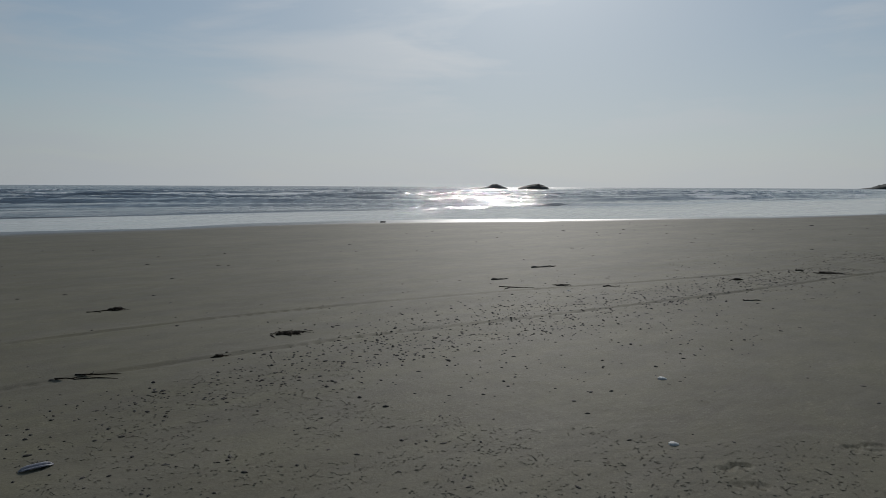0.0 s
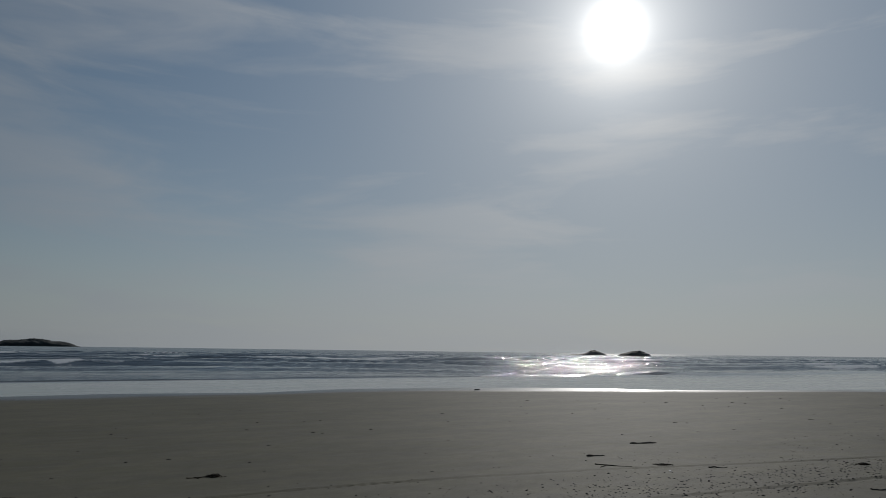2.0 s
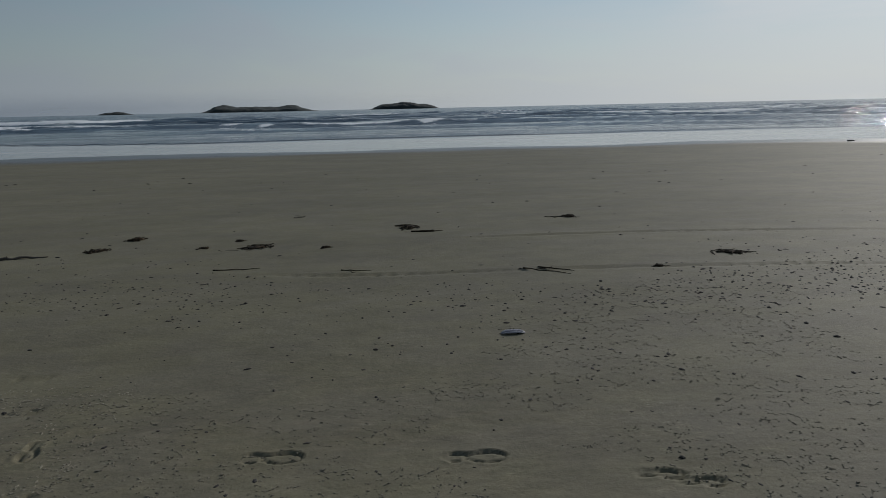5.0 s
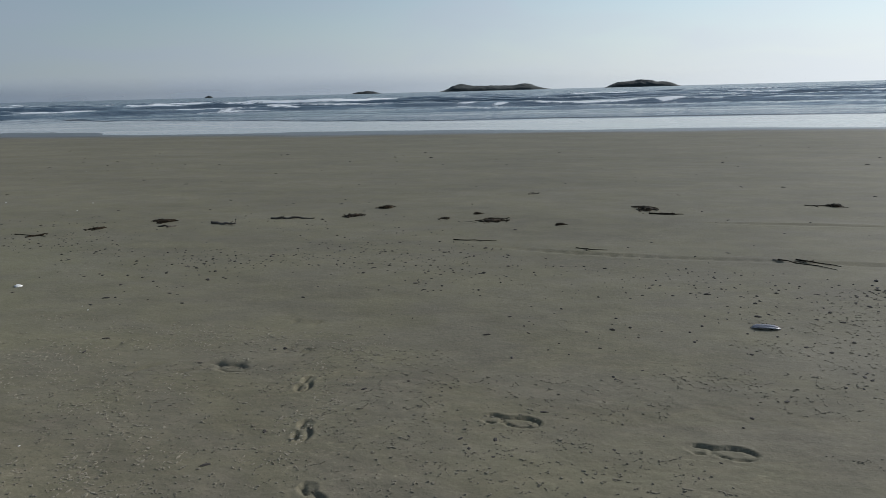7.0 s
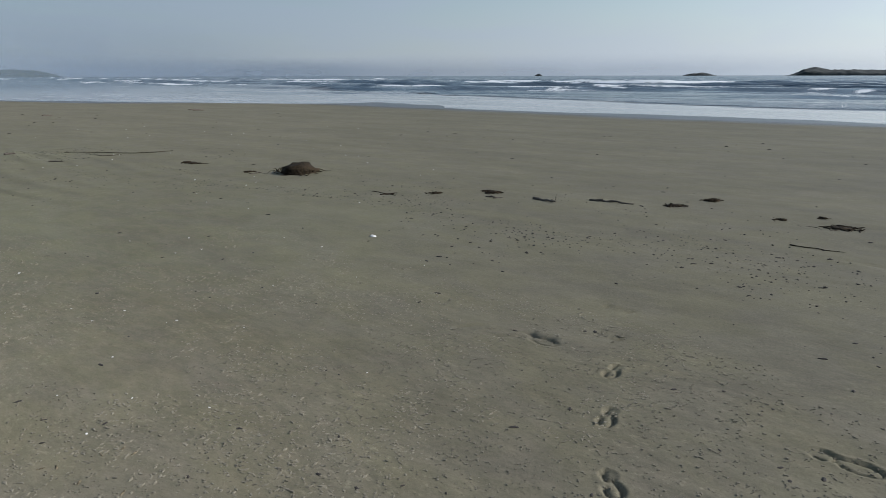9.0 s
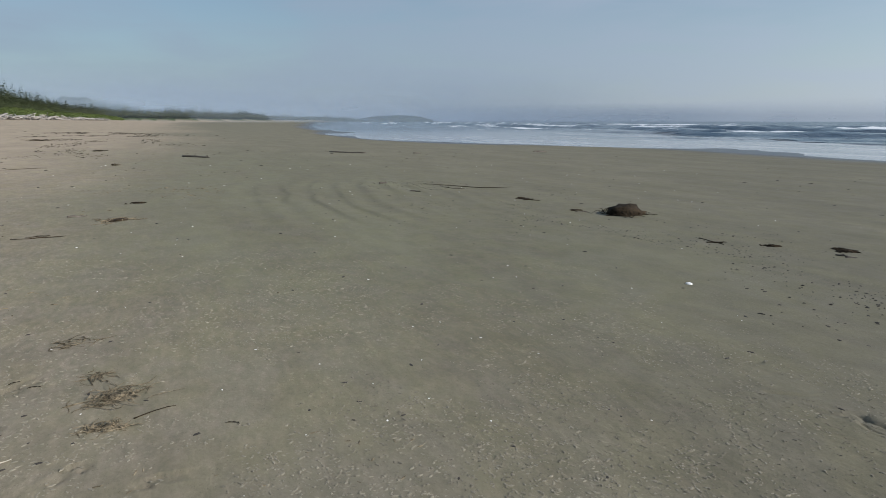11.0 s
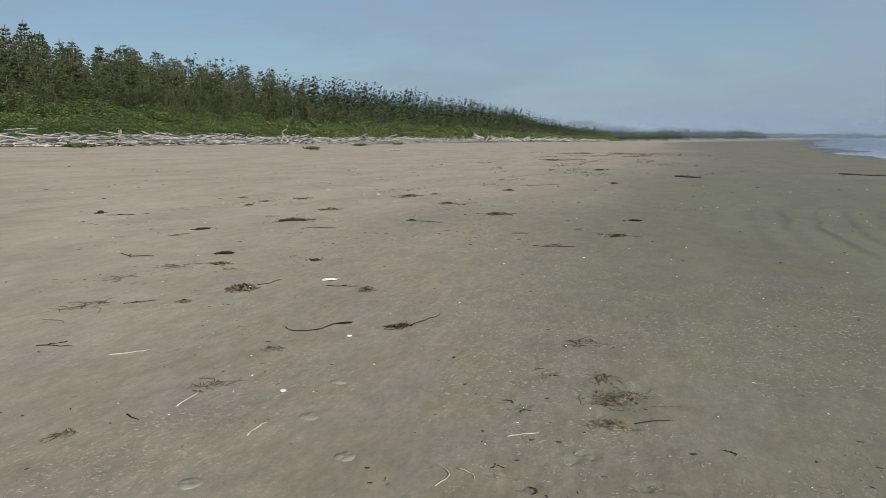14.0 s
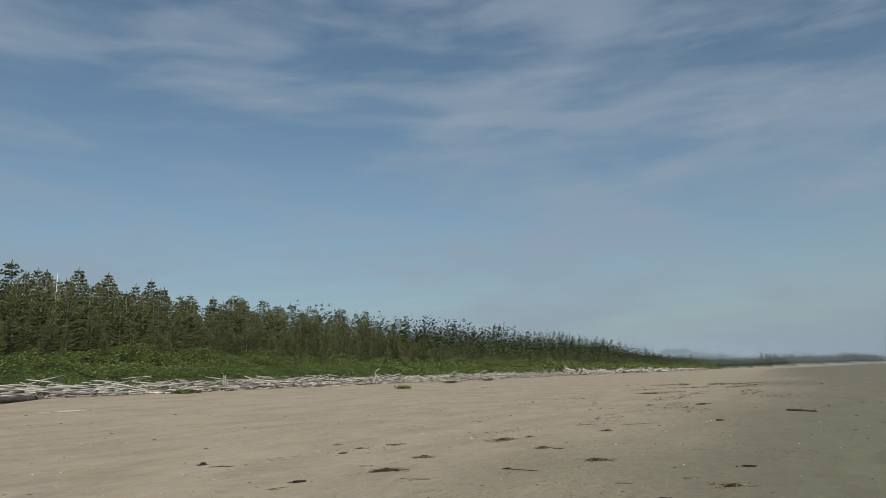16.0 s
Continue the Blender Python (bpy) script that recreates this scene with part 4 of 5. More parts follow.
def build_shrubs():
    rs = np.random.RandomState(21)
    X, Y, Z, S = [], [], [], []
    for x0, x1, per, size in ((-8, -75, 64, 0.18), (-75, -150, 40, 0.26), (-150, -300, 16, 0.52), (-300, -700, 6, 0.9)):
        n = int((x0 - x1) * 18 * per)
        x, y = x1 + (x0 - x1) * rs.rand(n), -42.4 - 16 * rs.rand(n)
        mound = np.maximum(fbm(x * 0.30, y * 0.36, 3) + 0.45, 0.05) * 1.9
        edge = smooth(-y + 1.3 * fbm(x * 0.12, y * 0.1 + 3, 2), 42.4, 44.4)
        y = y + land_shift(x) * smooth(-x, 400, 1500)
        z = large_form(x, y) + mound * edge * (1 - 0.55 * rs.rand(n) ** 2) + 0.1
        keep = edge > 0.05
        X.append(x[keep]), Y.append(y[keep]), Z.append(z[keep]), S.append(np.full(keep.sum(), size))
    leafy("dune_shrubs", np.concatenate(X), np.concatenate(Y), np.concatenate(Z), np.concatenate(S), LEAVES,
          "low dense bright green shrubs covering the dune bank", "shrubs", 22)
    for x, y, w in ((-75.2, -34.9, 1.8), (-55.8, -30.8, 0.8), (-36, -37.5, 1.2), (-90, -36, 1.6)):
        n = 260
        leafy("grass_tuft", x + w * rs.randn(n) * 0.45, y + 0.3 * rs.randn(n), large_form(np.full(n, x), np.full(n, y)) + 0.22 * rs.rand(n),
              np.full(n, 0.22), GRASS, "patch of yellow-green beach grass on open sand", "grass", 23, lift=1.5)


# ---- driftwood ----
def log_mesh(name, seed, length=1.0, girth=1.0, mat=None, roots=False):
    """A weathered log of unit length along X; its thickness is set by girth."""
    r = random.Random(seed)
    verts, faces = [], []
    n = 9
    bow = r.uniform(-0.03, 0.03)
    path, radii = [], []
    for i in range(n):
        s = i / (n - 1)
        path.append(((s - 0.5) * length, bow * math.sin(s * 3.14) * length + 0.006 * r.uniform(-1, 1), 0.01 * r.uniform(-1, 1)))
        radii.append(0.5 * girth * (1.0 - 0.45 * s) * r.uniform(0.9, 1.1))
    radii[0] *= 0.8
    radii[-1] *= 0.55
    tube(verts, faces, path, radii, 8)
    for v in verts:
        v.y *= r.uniform(0.93, 1.07)
        v.z *= r.uniform(0.93, 1.07)
    for _ in range(r.randint(1, 4)):    # broken branch stubs
        s = r.uniform(0.25, 0.95)
        p = Vector(((s - 0.5) * length, 0, 0))
        a = r.uniform(0, 6.28)
        d = Vector((r.uniform(0.2, 1.0), math.cos(a), math.sin(a))).normalized() * girth * r.uniform(0.7, 1.6)
        tube(verts, faces, [p, p + d], [girth * 0.16, girth * 0.07], 5)
    if roots:
        for i in range(7):
            a = 6.28 * i / 7 + r.uniform(-0.3, 0.3)
            p = Vector((-0.5 * length, 0, 0))
            d = Vector((-0.35, math.cos(a), math.sin(a))) * girth * r.uniform(0.7, 1.3)
            tube(verts, faces, [p, p + d * 0.6, p + d + Vector((-0.2 * girth, 0, 0))], [girth * 0.26, girth * 0.17, girth * 0.05], 5)
    return listed(name, verts, faces, mat or DRIFT)


def build_driftwood():
    r = random.Random(42)
    shapes = [(log_mesh("driftwood_log", 200 + i, 2.6 + (i % 4) * 1.2, 0.11 + 0.032 * (i % 5), roots=(i % 4 == 3)), 2.6 + (i % 4) * 1.2, 0.11 + 0.032 * (i % 5)) for i in range(12)]

    def lay(me, ln, girth, x, y, turn, tilt, label, scale):
        ob = new("driftwood_log", me)
        z = large_form(np.array([x]), np.array([y]))[0] + girth * 0.42 * scale + abs(math.sin(radians(tilt))) * ln * scale * 0.46
        ob.matrix_basis = pose(x, y, z, r.uniform(0, 360), 0, 0)
        ob.matrix_basis = pose(x, y, z, 0, tilt, turn) @ pose(0, 0, 0, r.uniform(0, 360))
        ob.scale = (scale, scale, scale)
        return tagged(ob, label, "log", "driftwood along the foot of the dune")

    x, count = -8.0, 0
    while count < 290:
        x -= r.uniform(0.15, 0.80) * (1 + max(0, -x - 60) / 90)
        me, ln, girth = shapes[r.randrange(12)]
        y = -41.0 + r.gauss(0, 1.3)
        turn = r.gauss(5, 15) if r.random() < 0.86 else r.uniform(0, 180)
        tilt = r.choice((0, 0, 0, 0, r.uniform(-4, 4), r.uniform(-8, 8)))
        s = r.uniform(0.6, 1.25)
        lay(me, ln, girth, x, max(y, -44.0), turn, tilt, "bleached grey-white driftwood log lying in the tangle" if tilt == 0 else "bleached driftwood log propped aslant on others", s)
        count += 1
    # the far run of the tangle and the small broken wood between, joined
    verts, faces = [], []
    for i in range(3300):
        if i < 2600:
            x = -8 - 170 * r.random() ** 1.3
            ln, rad = r.uniform(0.6, 3.4), r.uniform(0.02, 0.075)
        else:
            x = -r.uniform(150, 520)
            ln, rad = r.uniform(2.5, 7.0), r.uniform(0.12, 0.28)
        y = -41 + r.gauss(0, 1.4) + float(land_shift(np.array([x]))[0]) * float(smooth(np.array([-x]), 400, 1500)[0])
        a = r.gauss(0.08, 0.4)
        t = r.gauss(0, 0.09)
        d = Vector((math.cos(a), math.sin(a), t)) * ln / 2
        p = Vector((x, y, ground_z(x, y) + rad * 0.7 + abs(t) * ln / 2 + r.choice((0, 0.15, 0.3, 0.5))))
        tube(verts, faces, [p - d, p + Vector((0, 0, 0.03)), p + d], [rad, rad * 0.95, rad * 0.6], 5)
    ob = new("driftwood_debris", listed("driftwood_debris", verts, faces, DRIFT))
    tagged(ob, "bleached broken driftwood strewn along the dune foot", "driftwood", kind="stuff")
    # an upright curled root and a splayed root wad stand out of the tangle
    verts, faces = [], []
    tube(verts, faces, [(-0.45, 0, -0.2), (-0.25, 0, 0.35), (0.05, 0, 0.75), (0.28, 0, 1.05), (0.12, 0, 1.35), (-0.18, 0, 1.5), (-0.3, 0, 1.75), (-0.08, 0, 1.95)],
         [0.17, 0.14, 0.11, 0.09, 0.075, 0.065, 0.05, 0.02], 8)
    tube(verts, faces, [(0.55, 0.1, -0.2), (0.35, 0, 0.4), (0.15, 0, 0.95), (0.35, 0, 1.15)], [0.15, 0.11, 0.08, 0.03], 7)
    tube(verts, faces, [(-0.9, 0.2, -0.1), (-0.5, 0.1, 0.15), (-0.1, 0, 0.4)], [0.12, 0.14, 0.12], 6)
    ob = new("driftwood_snag", listed("driftwood_snag", verts, faces, DRIFT))
    ob.matrix_basis = pose(-66.0, -39.6, ground_z(-66.0, -39.6), 0, 0, -59)
    ob.scale = (1.1, 1.1, 1.1)
    tagged(ob, "pale upright driftwood root curling like a horn", "driftwood")
    verts, faces = [], []
    for i in range(9):
        a = i / 8 * 2.6 + 0.3
        d = Vector((math.cos(a), 0.3 * r.uniform(-1, 1), math.sin(a)))
        tube(verts, faces, [Vector((0, 0, 0.1)), d * 0.5, d * r.uniform(0.8, 1.25) + Vector((0, 0, 0.1))], [0.26, 0.14, 0.05], 6)
    tube(verts, faces, [(0, 0, 0.15), (1.2, 0.5, 0.2), (2.6, 1.2, 0.25)], [0.28, 0.22, 0.16], 8)
    ob = new("driftwood_stump", listed("driftwood_stump", verts, faces, DRIFT))
    ob.matrix_basis = pose(-42.4, -39.8, ground_z(-42.4, -39.8), 0, 0, 40)
    tagged(ob, "bleached stump with splayed broken roots", "driftwood")
    ob = new("driftwood_log", log_mesh("driftwood_log", 311, 5.6, 0.42, DARK_LOG, True))
    ob.matrix_basis = pose(-22.8, -36.3, ground_z(-22.8, -36.3) + 0.14, 0, 0, 30)
    tagged(ob, "dark weathered log with roots, on open sand", "log")


# ---- wrack on the sand ----
def strand_path(r, length, wiggle, lift):
    a, p, path = 0.0, Vector((-length / 2, 0, lift * 0.3)), []
    n = 7
    for i in range(n):
        path.append(p.copy())
        a += r.gauss(0, wiggle)
        p = p + Vector((math.cos(a), math.sin(a), 0)) * length / (n - 1)
        p.z = max(0.002, lift * r.random())
    return path


def heap_mesh(seed, length, height, width=None, strands=26, thick=0.006, mat=None):
    """A tangled heap of dried weed: many thin bent strands, densest in the middle."""
    r = random.Random(seed)
    verts, faces = [], []
    width = width or length * 0.45
    for i in range(strands):
        ln = length * r.uniform(0.2, 0.6)
        c = Vector((r.gauss(0, 0.24) * length, r.gauss(0, 0.26) * width, 0))
        c.x, c.y = max(-0.5 * length, min(0.5 * length, c.x)), max(-0.6 * width, min(0.6 * width, c.y))
        lift = height * max(0.12, 1 - (abs(c.x) / (0.55 * length)) ** 1.5 - (abs(c.y) / (0.75 * width)) ** 2)
        t = r.gauss(0, 0.65)
        path = [Matrix.Rotation(t, 3, "Z") @ q + c for q in strand_path(r, ln, 0.45, lift)]
        w = thick * r.uniform(0.6, 1.5)
        tube(verts, faces, path, [w, w * 1.2, w * 1.3, w * 1.2, w, w * 0.8, w * 0.3], 4, 0.6)
    return listed("seaweed_heap", verts, faces, mat or KELP, False)


def core_mesh(seed, length, width, height, mat):
    """The matted body of a heap: a low lumpy mass."""
    r = random.Random(seed)
    bm = bmesh.new()
    bmesh.ops.create_icosphere(bm, subdivisions=3, radius=1)
    for v in bm.verts:
        n = noise.fractal(v.co * 2.3 + Vector((seed, 0, 0)), 0.8, 2.0, 5)
        v.co *= 1 + 0.32 * n
        v.co = Vector((v.co.x * length / 2, v.co.y * width / 2, max(v.co.z, -0.15) * height))
    me = bpy.data.meshes.new("matted_body")
    bm.to_mesh(me)
    bm.free()
    me.polygons.foreach_set("use_smooth", [True] * len(me.polygons))
    me.materials.append(mat)
    return me


def build_wrack():
    seed = 500
    for rows, where in ((HEAPS_UPPER, "on dry tan sand"), (HEAPS_MIDDLE, "on mottled sand"), (HEAPS_TIDELINE, "along the damp tide line")):
        for x, y, length, turn, height in rows:
            seed += 1
            light = y < 0.5 and seed % 3 != 0
            big = length > 0.3
            mat = EELGRASS if light else KELP
            strands = 44 if np.hypot(x, y) < 8 else 22
            thick = 0.0026 if np.hypot(x, y) < 7 else 0.008
            top = tagged(new("seaweed_heap"), ("brown tangled heap of dried eelgrass " if light else "blackish clump of dried kelp ") + where, "seaweed", "wrack on the beach")
            w = min(length * 0.5, 0.4) + 0.05
            tagged(part("tangle", heap_mesh(seed, length, max(height * 0.55, 0.018), w * 0.75, strands, thick, mat), top), kind="stuff")
            if np.hypot(x, y) < 5.5:
                part("matted_body", core_mesh(seed, length * 0.3, w * 0.28, max(height * 0.3, 0.012), EELGRASS), top)
            else:
                part("matted_body", core_mesh(seed, length * 0.5, w * 0.55, max(height * 0.5, 0.015), KELP), top)
            put_on(top, x, y, turn)
    for rows, where in ((STALKS_UPPER, "on dry sand"), (STALKS_TIDELINE, "along the tide line")):
        for x, y, length, turn, height in rows:
            seed += 1
            r = random.Random(seed)
            verts, faces = [], []
            path = strand_path(r, length * 1.05, 0.22, 0.008)
            w = min(0.012, max(0.004, height * 0.35))
            tube(verts, faces, path, [w * 1.6, w, w, w * 0.9, w * 0.8, w * 0.7, w * 0.4], 5, 0.8)
            if r.random() < 0.5:
                q = [p + Vector((0, 0.01, 0)) for p in strand_path(r, length * 0.5, 0.4, 0.01)]
                tube(verts, faces, q, [w * 0.7] * 6 + [w * 0.3], 4)
            ob = tagged(new("kelp_stalk", listed("kelp_stalk", verts, faces, KELP)), "thin dark dried kelp stalk lying " + where, "seaweed", "wrack on the beach")
            put_on(ob, x, y, turn)
    for rows, where in ((STICKS_UPPER, "on open sand"), (STICKS_SEAWARD, "on damp sand towards the water")):
        for x, y, length, turn, height in rows:
            seed += 1
            g = max(0.02, min(height * 0.8, 0.12))
            ob = tagged(new("stick", log_mesh("stick", seed, length, g, DARK_LOG)), "dark waterlogged stick lying " + where, "stick", "sticks on the beach")
            put_on(ob, x, y, turn)
            ob.location.z += g * 0.3
    for x, y, length, turn, height in TWIGS:
        seed += 1
        ob = tagged(new("twig_scatter", heap_mesh(seed, length, 0.015, length * 0.6, 22, 0.0028, EELGRASS)), "sparse scatter of thin brown rootlets on sand", "twigs", "wrack on the beach", kind="stuff")
        put_on(ob, x, y, turn)
    for x, y, length, turn, height in PALE_STICKS:
        seed += 1
        far = length > 2
        g = max(0.007, min(height, 0.25)) * (0.9 if far else 0.8)
        if far:
            ob = tagged(new("driftwood_log", log_mesh("driftwood_log", seed, length * 0.7, g, DRIFT)), "white weathered plank-like log alone on sand", "log")
        else:
            verts, faces = [], []
            r = random.Random(seed)
            tube(verts, faces, strand_path(r, length, 0.25, 0.006), [g * 0.36] * 5 + [g * 0.3, g * 0.12], 5)
            ob = tagged(new("pale_stalk", listed("pale_stalk", verts, faces, STRAW)), "bleached straw-coloured stalk on sand", "stalk", "wrack on the beach")
        put_on(ob, x, y, turn)
        ob.location.z += g * 0.3 if far else 0.0
    # the long curled stalk
    verts, faces = [], []
    path = [(-0.26, 0.10, 0.01), (-0.25, 0.02, 0.01), (-0.20, -0.05, 0.008), (-0.10, -0.08, 0.008), (0.0, -0.06, 0.008), (0.06, 0.0, 0.008), (0.13, 0.06, 0.01), (0.22, 0.07, 0.01), (0.28, 0.06, 0.01)]
    tube(verts, faces, path, [0.003, 0.004, 0.0045, 0.0045, 0.004, 0.004, 0.004, 0.005, 0.003], 5)
    tube(verts, faces, [(0.15, 0.06, 0.01), (0.20, 0.04, 0.01), (0.27, 0.045, 0.008)], [0.004, 0.005, 0.003], 4)
    put_on(tagged(new("kelp_stalk", listed("kelp_stalk", verts, faces, KELP)), "long curled dark kelp stalk on mottled sand", "seaweed", "wrack on the beach"), -4.69, -2.71, 124)
    # torn bits of kelp trodden into the footprints
    for x, y, turn, bow in ((-2.82, -0.80, 100, 0.05), (-2.66, -0.62, 20, 0.06), (-3.60, -0.92, 70, 0.04), (-3.50, -0.80, 130, 0.05), (-4.22, -0.85, 120, 0.03), (-4.12, -0.74, 95, 0.03), (-3.30, 0.22, 60, 0.03)):
        r = random.Random(int(x * 1000))
        path = [(0.012 * (k - 3), 0.5 * bow * (1 - ((k - 3) / 3) ** 2) + r.uniform(-0.006, 0.006), 0.003 + 0.004 * r.random()) for k in range(7)]
        verts, faces = [], []
        tube(verts, faces, path, [0.001, 0.005, 0.002, 0.006, 0.002, 0.004, 0.001], 5, 0.5)
        put_on(tagged(new("kelp_scrap", listed("kelp_scrap", verts, faces, KELP)), "small torn black kelp scrap pressed into sand", "seaweed", "wrack on the beach"), x, y, turn)
    # the big matted mound
    top = tagged(new("seaweed_mound"), "large dark matted mound of kelp with roots sticking out", "seaweed")
    part("matted_body", core_mesh(901, 0.62, 0.48, 0.165, KELP), top)
    tagged(part("tangle", heap_mesh(902, 0.72, 0.12, 0.5, 60, 0.008, KELP), top), kind="stuff")
    put_on(top, -9.18, 6.82, 84)
    # shells
    for i, (x, y, length, turn, height) in enumerate(SHELLS):
        bm = bmesh.new()
        bmesh.ops.create_uvsphere(bm, u_segments=14, v_segments=8, radius=1)
        for v in bm.verts:
            k = math.atan2(v.co.y, v.co.x)
            v.co = Vector((v.co.x * 0.5 * (1 + 0.03 * math.cos(k * 14)), v.co.y * 0.42, max(v.co.z, -0.12) * 0.22 * (1 - 0.35 * v.co.x)))
        me = bpy.data.meshes.new("clam_shell")
        bm.to_mesh(me)
        bm.free()
        me.materials.append(SHELL)
        s = min(max(length, 0.04), 0.09)
        ob = tagged(new("clam_shell", me), "small white bleached clam shell lying on sand", "shell", "shells on the beach")
        put_on(ob, x, y, turn, 0, (s, s, s))
    for x, y, length, turn, mat, label in ((0.83, 4.35, 0.17, -1, RAZOR, "open grey razor clam shell on damp sand"), (-6.39, -3.5, 0.16, 116, SHELL, "white razor clam shell on dry sand")):
        top = tagged(new("razor_clam"), label, "shell")
        for side in (-1, 1):
            verts, faces = [], []
            n, m = 10, 5
            for i in range(n):
                s = i / (n - 1) - 0.5
                half = 0.022 * (1 - (abs(s) * 2) ** 5) + 0.002
                for j in range(m):
                    t = j / (m - 1)
                    verts.append(Vector((s * length, side * (0.001 + half * 1.3 * t), 0.004 + 0.016 * math.sin(t * 2.4) * (1 - (abs(s) * 2) ** 4))))
            for i in range(n - 1):
                for j in range(m - 1):
                    a = i * m + j
                    faces.append((a, a + 1, a + m + 1, a + m))
            me = listed("valve", verts, faces, mat)
            v = part("valve", me, top)
            v.modifiers.new("thickness", "SOLIDIFY").thickness = 0.0025
        put_on(top, x, y, turn)
    for x, y, length, turn, height in JELLYFISH:
        bm = bmesh.new()
        bmesh.ops.create_uvsphere(bm, u_segments=20, v_segments=10, radius=1)
        for v in bm.verts:
            k = math.atan2(v.co.y, v.co.x)
            n = noise.fractal(Vector((v.co.x * 2 + x * 9, v.co.y * 2 + y * 9, v.co.z)), 0.8, 2.0, 4)
            e = 1 + 0.06 * math.sin(3 * k + x) + 0.12 * n
            v.co = Vector((v.co.x * e * 0.053, v.co.y * e * 0.053, max(v.co.z, -0.1) * (0.009 + 0.006 * n)))
        me = bpy.data.meshes.new("jellyfish")
        bm.to_mesh(me)
        bm.free()
        me.polygons.foreach_set("use_smooth", [True] * len(me.polygons))
        me.materials.append(JELLY)
        put_on(tagged(new("jellyfish", me), "flat pale sandy beached jellyfish disc", "jellyfish", "discs on the sand"), x, y, turn)


def grit(name, x, y, size, mat, label, category, seed, stretch=1.0, tall=0.5, spin=6.283, plain=False):
    """Small lumps resting on the sand, as one mesh; plain ones have four sides and a flat top."""
    rs = np.random.RandomState(seed)
    n = len(x)
    z = large_form(x, y) + small_relief(x, y)
    a = rs.rand(n) * spin
    s = size * (0.6 + 0.8 * rs.rand(n))
    ax = np.stack([np.cos(a), np.sin(a), 0 * a], 1) * (s * stretch * (0.7 + 0.6 * rs.rand(n)))[:, None]
    ay = np.stack([-np.sin(a), np.cos(a), 0 * a], 1) * s[:, None]
    az = np.stack([0 * a, 0 * a, s * tall * (0.6 + 0.8 * rs.rand(n))], 1)
    p = np.stack([x, y, z], 1)
    sides = 4 if plain else 5
    step = 6.2832 / sides
    rings = [(1.0, 0.0), (0.70 if plain else 0.80, 0.75 if plain else 0.6)]
    co = [p + (ax * math.cos(k * step) + ay * math.sin(k * step)) * (w * (0.85 + 0.3 * rs.rand(n)))[:, None] + az * (h - 0.12)
          for w, h in rings for k in range(sides)]
    co = np.concatenate(co + [p + az * 0.95])
    i = np.arange(n)
    tri = []
    for k in range(sides):
        k2 = (k + 1) % sides
        tri.append(np.stack([i + k * n, i + k2 * n, i + (sides + k2) * n], 1))
        tri.append(np.stack([i + k * n, i + (sides + k2) * n, i + (sides + k) * n], 1))
        if not plain:
            tri.append(np.stack([i + (sides + k) * n, i + (sides + k2) * n, i + 2 * sides * n], 1))
    if plain:
        tri += [np.stack([i + 4 * n, i + 5 * n, i + 6 * n], 1), np.stack([i + 4 * n, i + 6 * n, i + 7 * n], 1)]
    return tagged(new(name, mesh_from(name, co, np.concatenate(tri), mat, False)), label, category, kind="stuff")


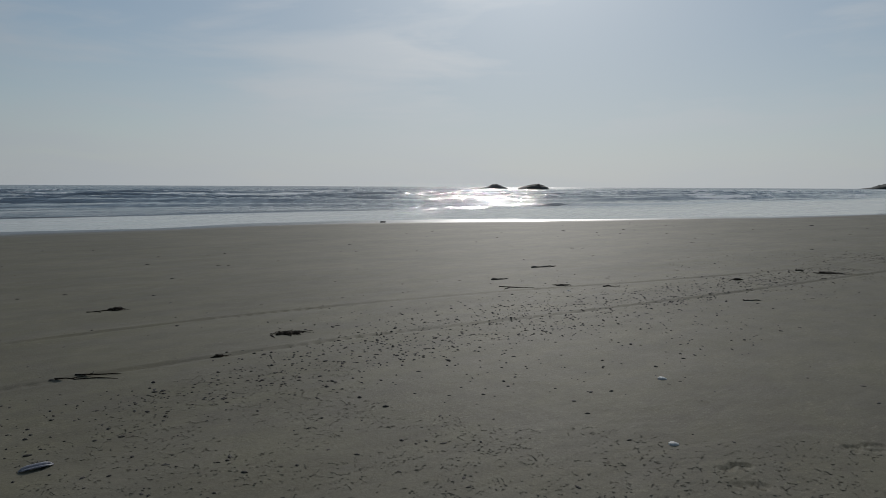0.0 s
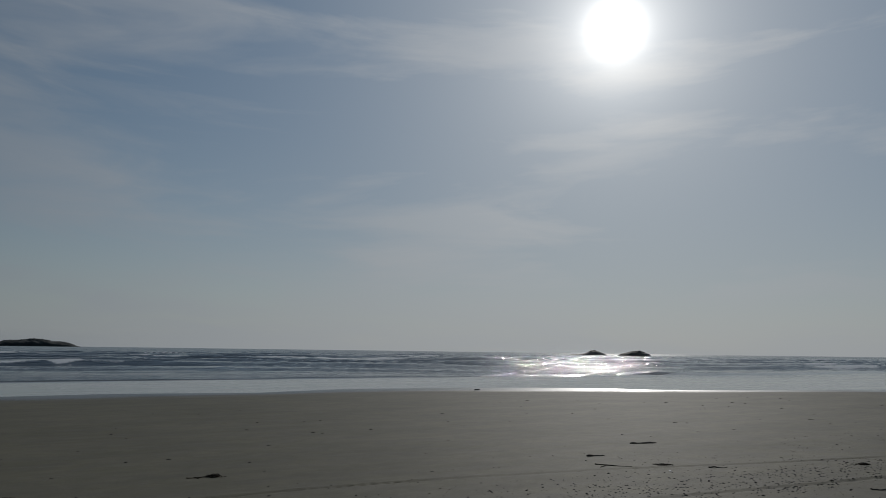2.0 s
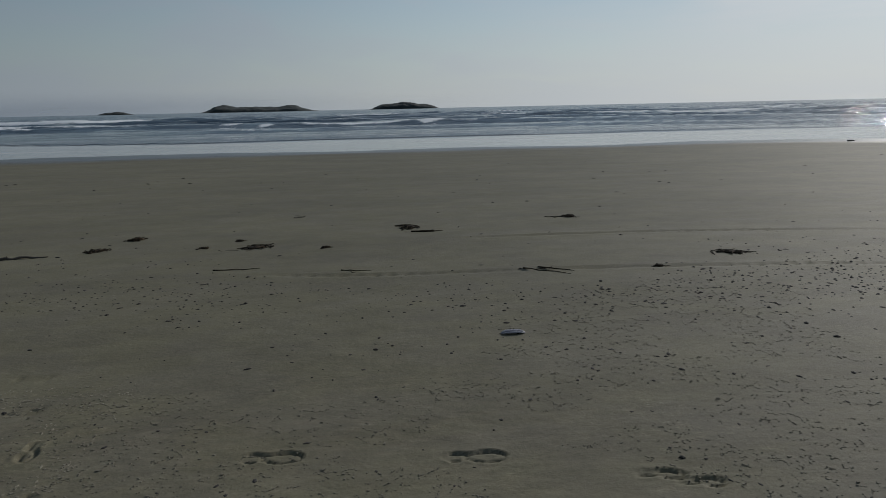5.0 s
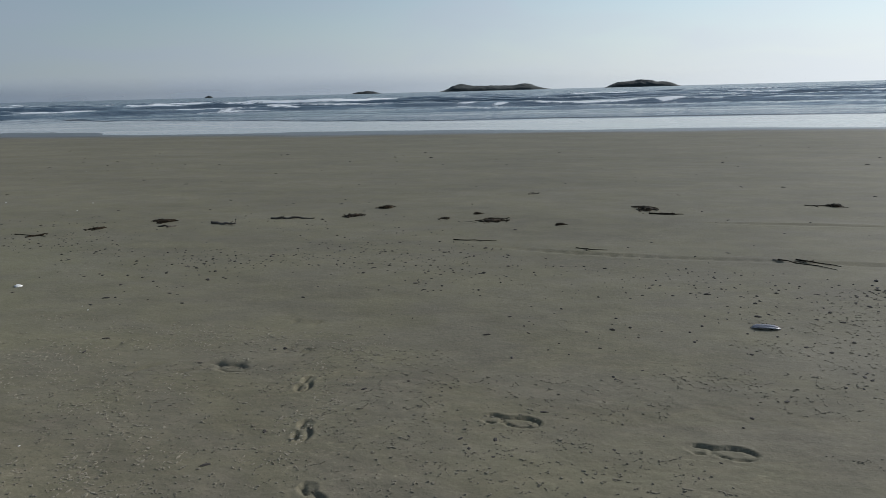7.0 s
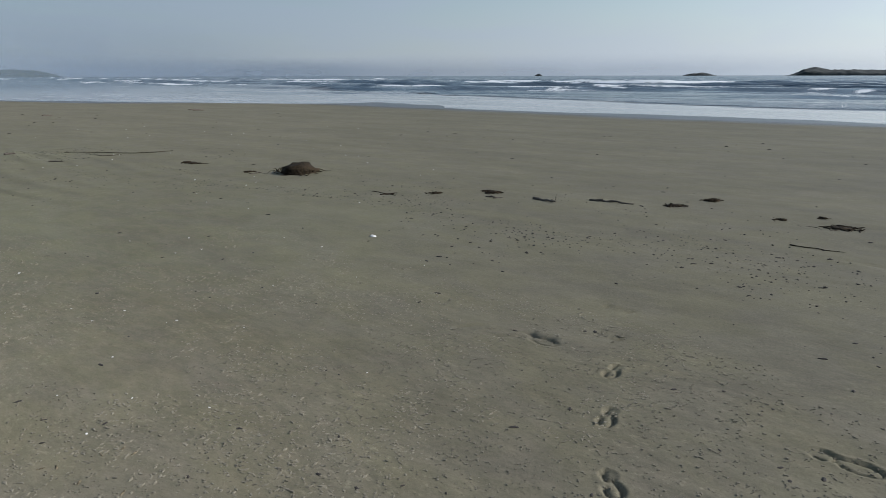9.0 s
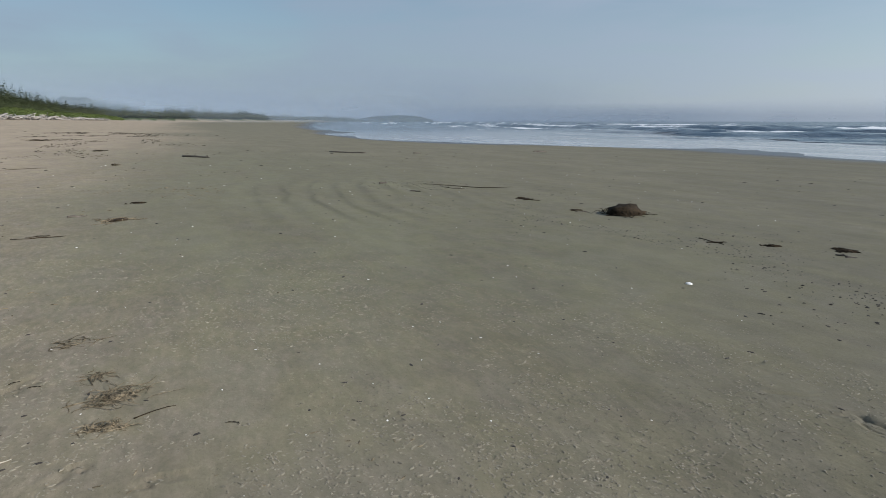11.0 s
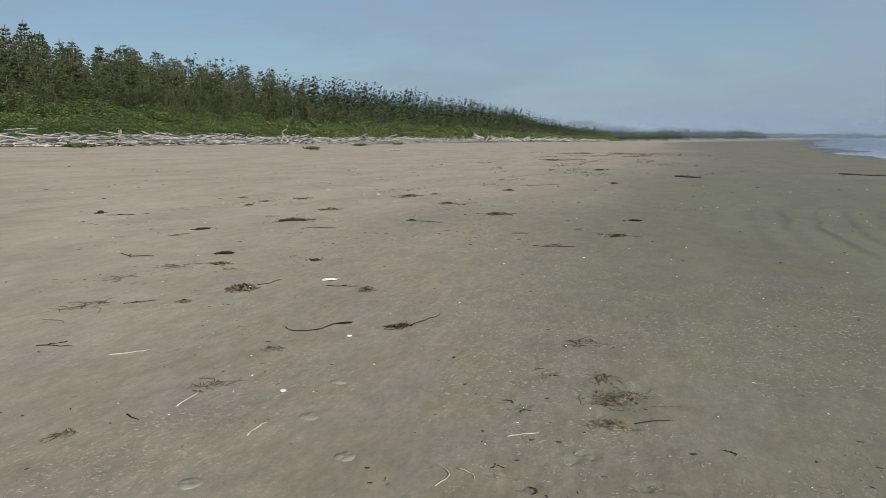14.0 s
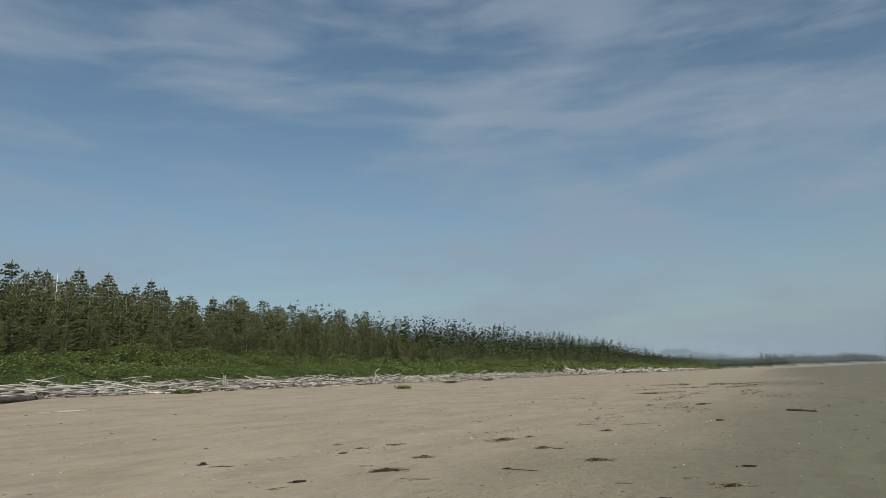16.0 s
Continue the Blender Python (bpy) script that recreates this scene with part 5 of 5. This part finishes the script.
def build_grit():
    rs = np.random.RandomState(8)
    # worm casts: little clusters of pellets close by
    n = 42000
    a, d = rs.rand(n) * 6.283, 1.7 + 4.6 * rs.rand(n) ** 0.85
    x, y = np.cos(a) * d, np.sin(a) * d
    where = fbm(x * 0.45 + 2, y * 0.6, 3) + 0.30 * value_noise(x * 2.5, y * 4) + 0.06 * np.cos(a - 0.6) + 0.30 * smooth(x, 1.2, 2.6) * (1 - smooth(d, 4.2, 5.6)) - 0.45 * smooth(d, 3.2, 5.2)
    keep = (where > -0.10) & (y > -1.5 - 0.6 * x) & (rs.rand(n) < 0.85)
    x, y, d = x[keep], y[keep], d[keep]
    k = 4
    wide = 0.005 + 0.016 * rs.rand(len(x), 1) ** 2
    px = x[:, None] + rs.randn(len(x), k) * wide
    py = y[:, None] + rs.randn(len(x), k) * wide * 0.8
    shown = rs.rand(*px.shape) < 0.35 + 0.6 * rs.rand(len(x), 1)
    grit("worm_casts", px[shown], py[shown], 0.0027 + 0.0025 * rs.rand(shown.sum()), CRUMBS, "countless small pellets of sand thrown up by worms", "worm casts", 9, 1.2, 0.9, plain=True)
    # a crumbly pale crust in torn patches towards the dry sand
    n = 62000
    x, y = -8.0 + 6.6 * rs.rand(n), -2.8 + 6.6 * rs.rand(n)
    d = np.hypot(x, y)
    keep = (fbm(x * 0.8 + 3, y * 1.1, 3) + 0.5 * value_noise(x * 7, y * 12) > 0.02) & (d > 1.6) & (rs.rand(n) < 0.95 - 0.09 * d)
    grit("crust_crumbs", x[keep], y[keep], 0.0032 + 0.0032 * rs.rand(keep.sum()), CRUST, "fine pale crumbs of dried sand crust in patches", "sand crumbs", 19, 1.9, 0.5, plain=True)
    # dark litter along the tide line
    n = 42000
    x, y = -16 + 38 * rs.rand(n), 1.8 + 7.5 * rs.rand(n)
    line = 5.5 - 0.003 * np.maximum(x, 0) ** 2 + 0.35 * fbm(x * 0.4, 0 * x, 2)
    band = 0.8 * np.exp(-((y - line) / 0.65) ** 2) + 0.3 * np.exp(-((y - line) / 1.9) ** 2)
    patch = smooth(fbm(x * 0.45, y * 0.8, 3) + 0.25 * np.exp(-((x - 5.5) / 3.5) ** 2), -0.25, 0.45)
    keep = rs.rand(n) < 1.3 * band * patch
    grit("dark_litter", x[keep], y[keep], (0.0044 + 0.002 * smooth(x[keep], 0, 3)) + 0.008 * rs.rand(keep.sum()) ** 2, LITTER, "small dark flecks of bark and weed along the tide line", "litter", 10, 1.35, 0.6)
    # sparser flecks over the rest of the beach
    n = 1100
    a, d = rs.rand(n) * 6.283, 2.2 + 34 * rs.rand(n) ** 1.5
    x, y = np.cos(a) * d, np.sin(a) * d
    keep = (y < 20) & (y > -30)
    x, y, d = x[keep], y[keep], d[keep]
    grit("dark_flecks", x, y, 0.005 + 0.0009 * d, LITTER, "scattered dark flecks of weed on the open beach", "litter", 11, 2.0, 0.5)
    n = 260
    a, d = 2.3 + rs.rand(n) * 2.1, 2.5 + 22 * rs.rand(n) ** 1.4
    x, y = np.cos(a) * d, np.sin(a) * d
    grit("shell_bits", x, y, 0.003 + 0.0005 * d, SHELL, "scattered white broken bits of shell", "shell", 12, 1.5, 0.5)
    # torn bits of weed over the upper beach, thickest in drifts
    n = 5200
    x, y = -16 + 13.5 * rs.rand(n), -10 + 11 * rs.rand(n)
    keep = (fbm(x * 0.5, y * 0.9, 3) + 0.3 * value_noise(x * 3, y * 3) > 0.16) & (np.hypot(x, y) > 2.6)
    x, y = x[keep], y[keep]
    grit("weed_bits", x, y, 0.0028 + 0.0006 * np.hypot(x, y) * rs.rand(len(x)), EELGRASS, "torn brown bits of eelgrass scattered over dry sand", "litter", 14, 4.5, 0.7)
    # wrack strewn in streaks far down the beach
    n = 6500
    x, y = -17 - 70 * rs.rand(n), -6.5 + 3.6 * rs.randn(n)
    keep = fbm(x * 0.16, y * 0.7, 4) > 0.19
    grit("far_wrack", x[keep], y[keep], 0.006 + 0.0004 * np.abs(x[keep]), KELP, "dark streaks of dried weed strewn over the upper beach", "seaweed", 13, 4.5, 0.6, 0.9)


build_ground()
build_sea()
build_islands()
build_mist_haze()
build_forest()
build_shrubs()
build_driftwood()
build_wrack()
build_grit()
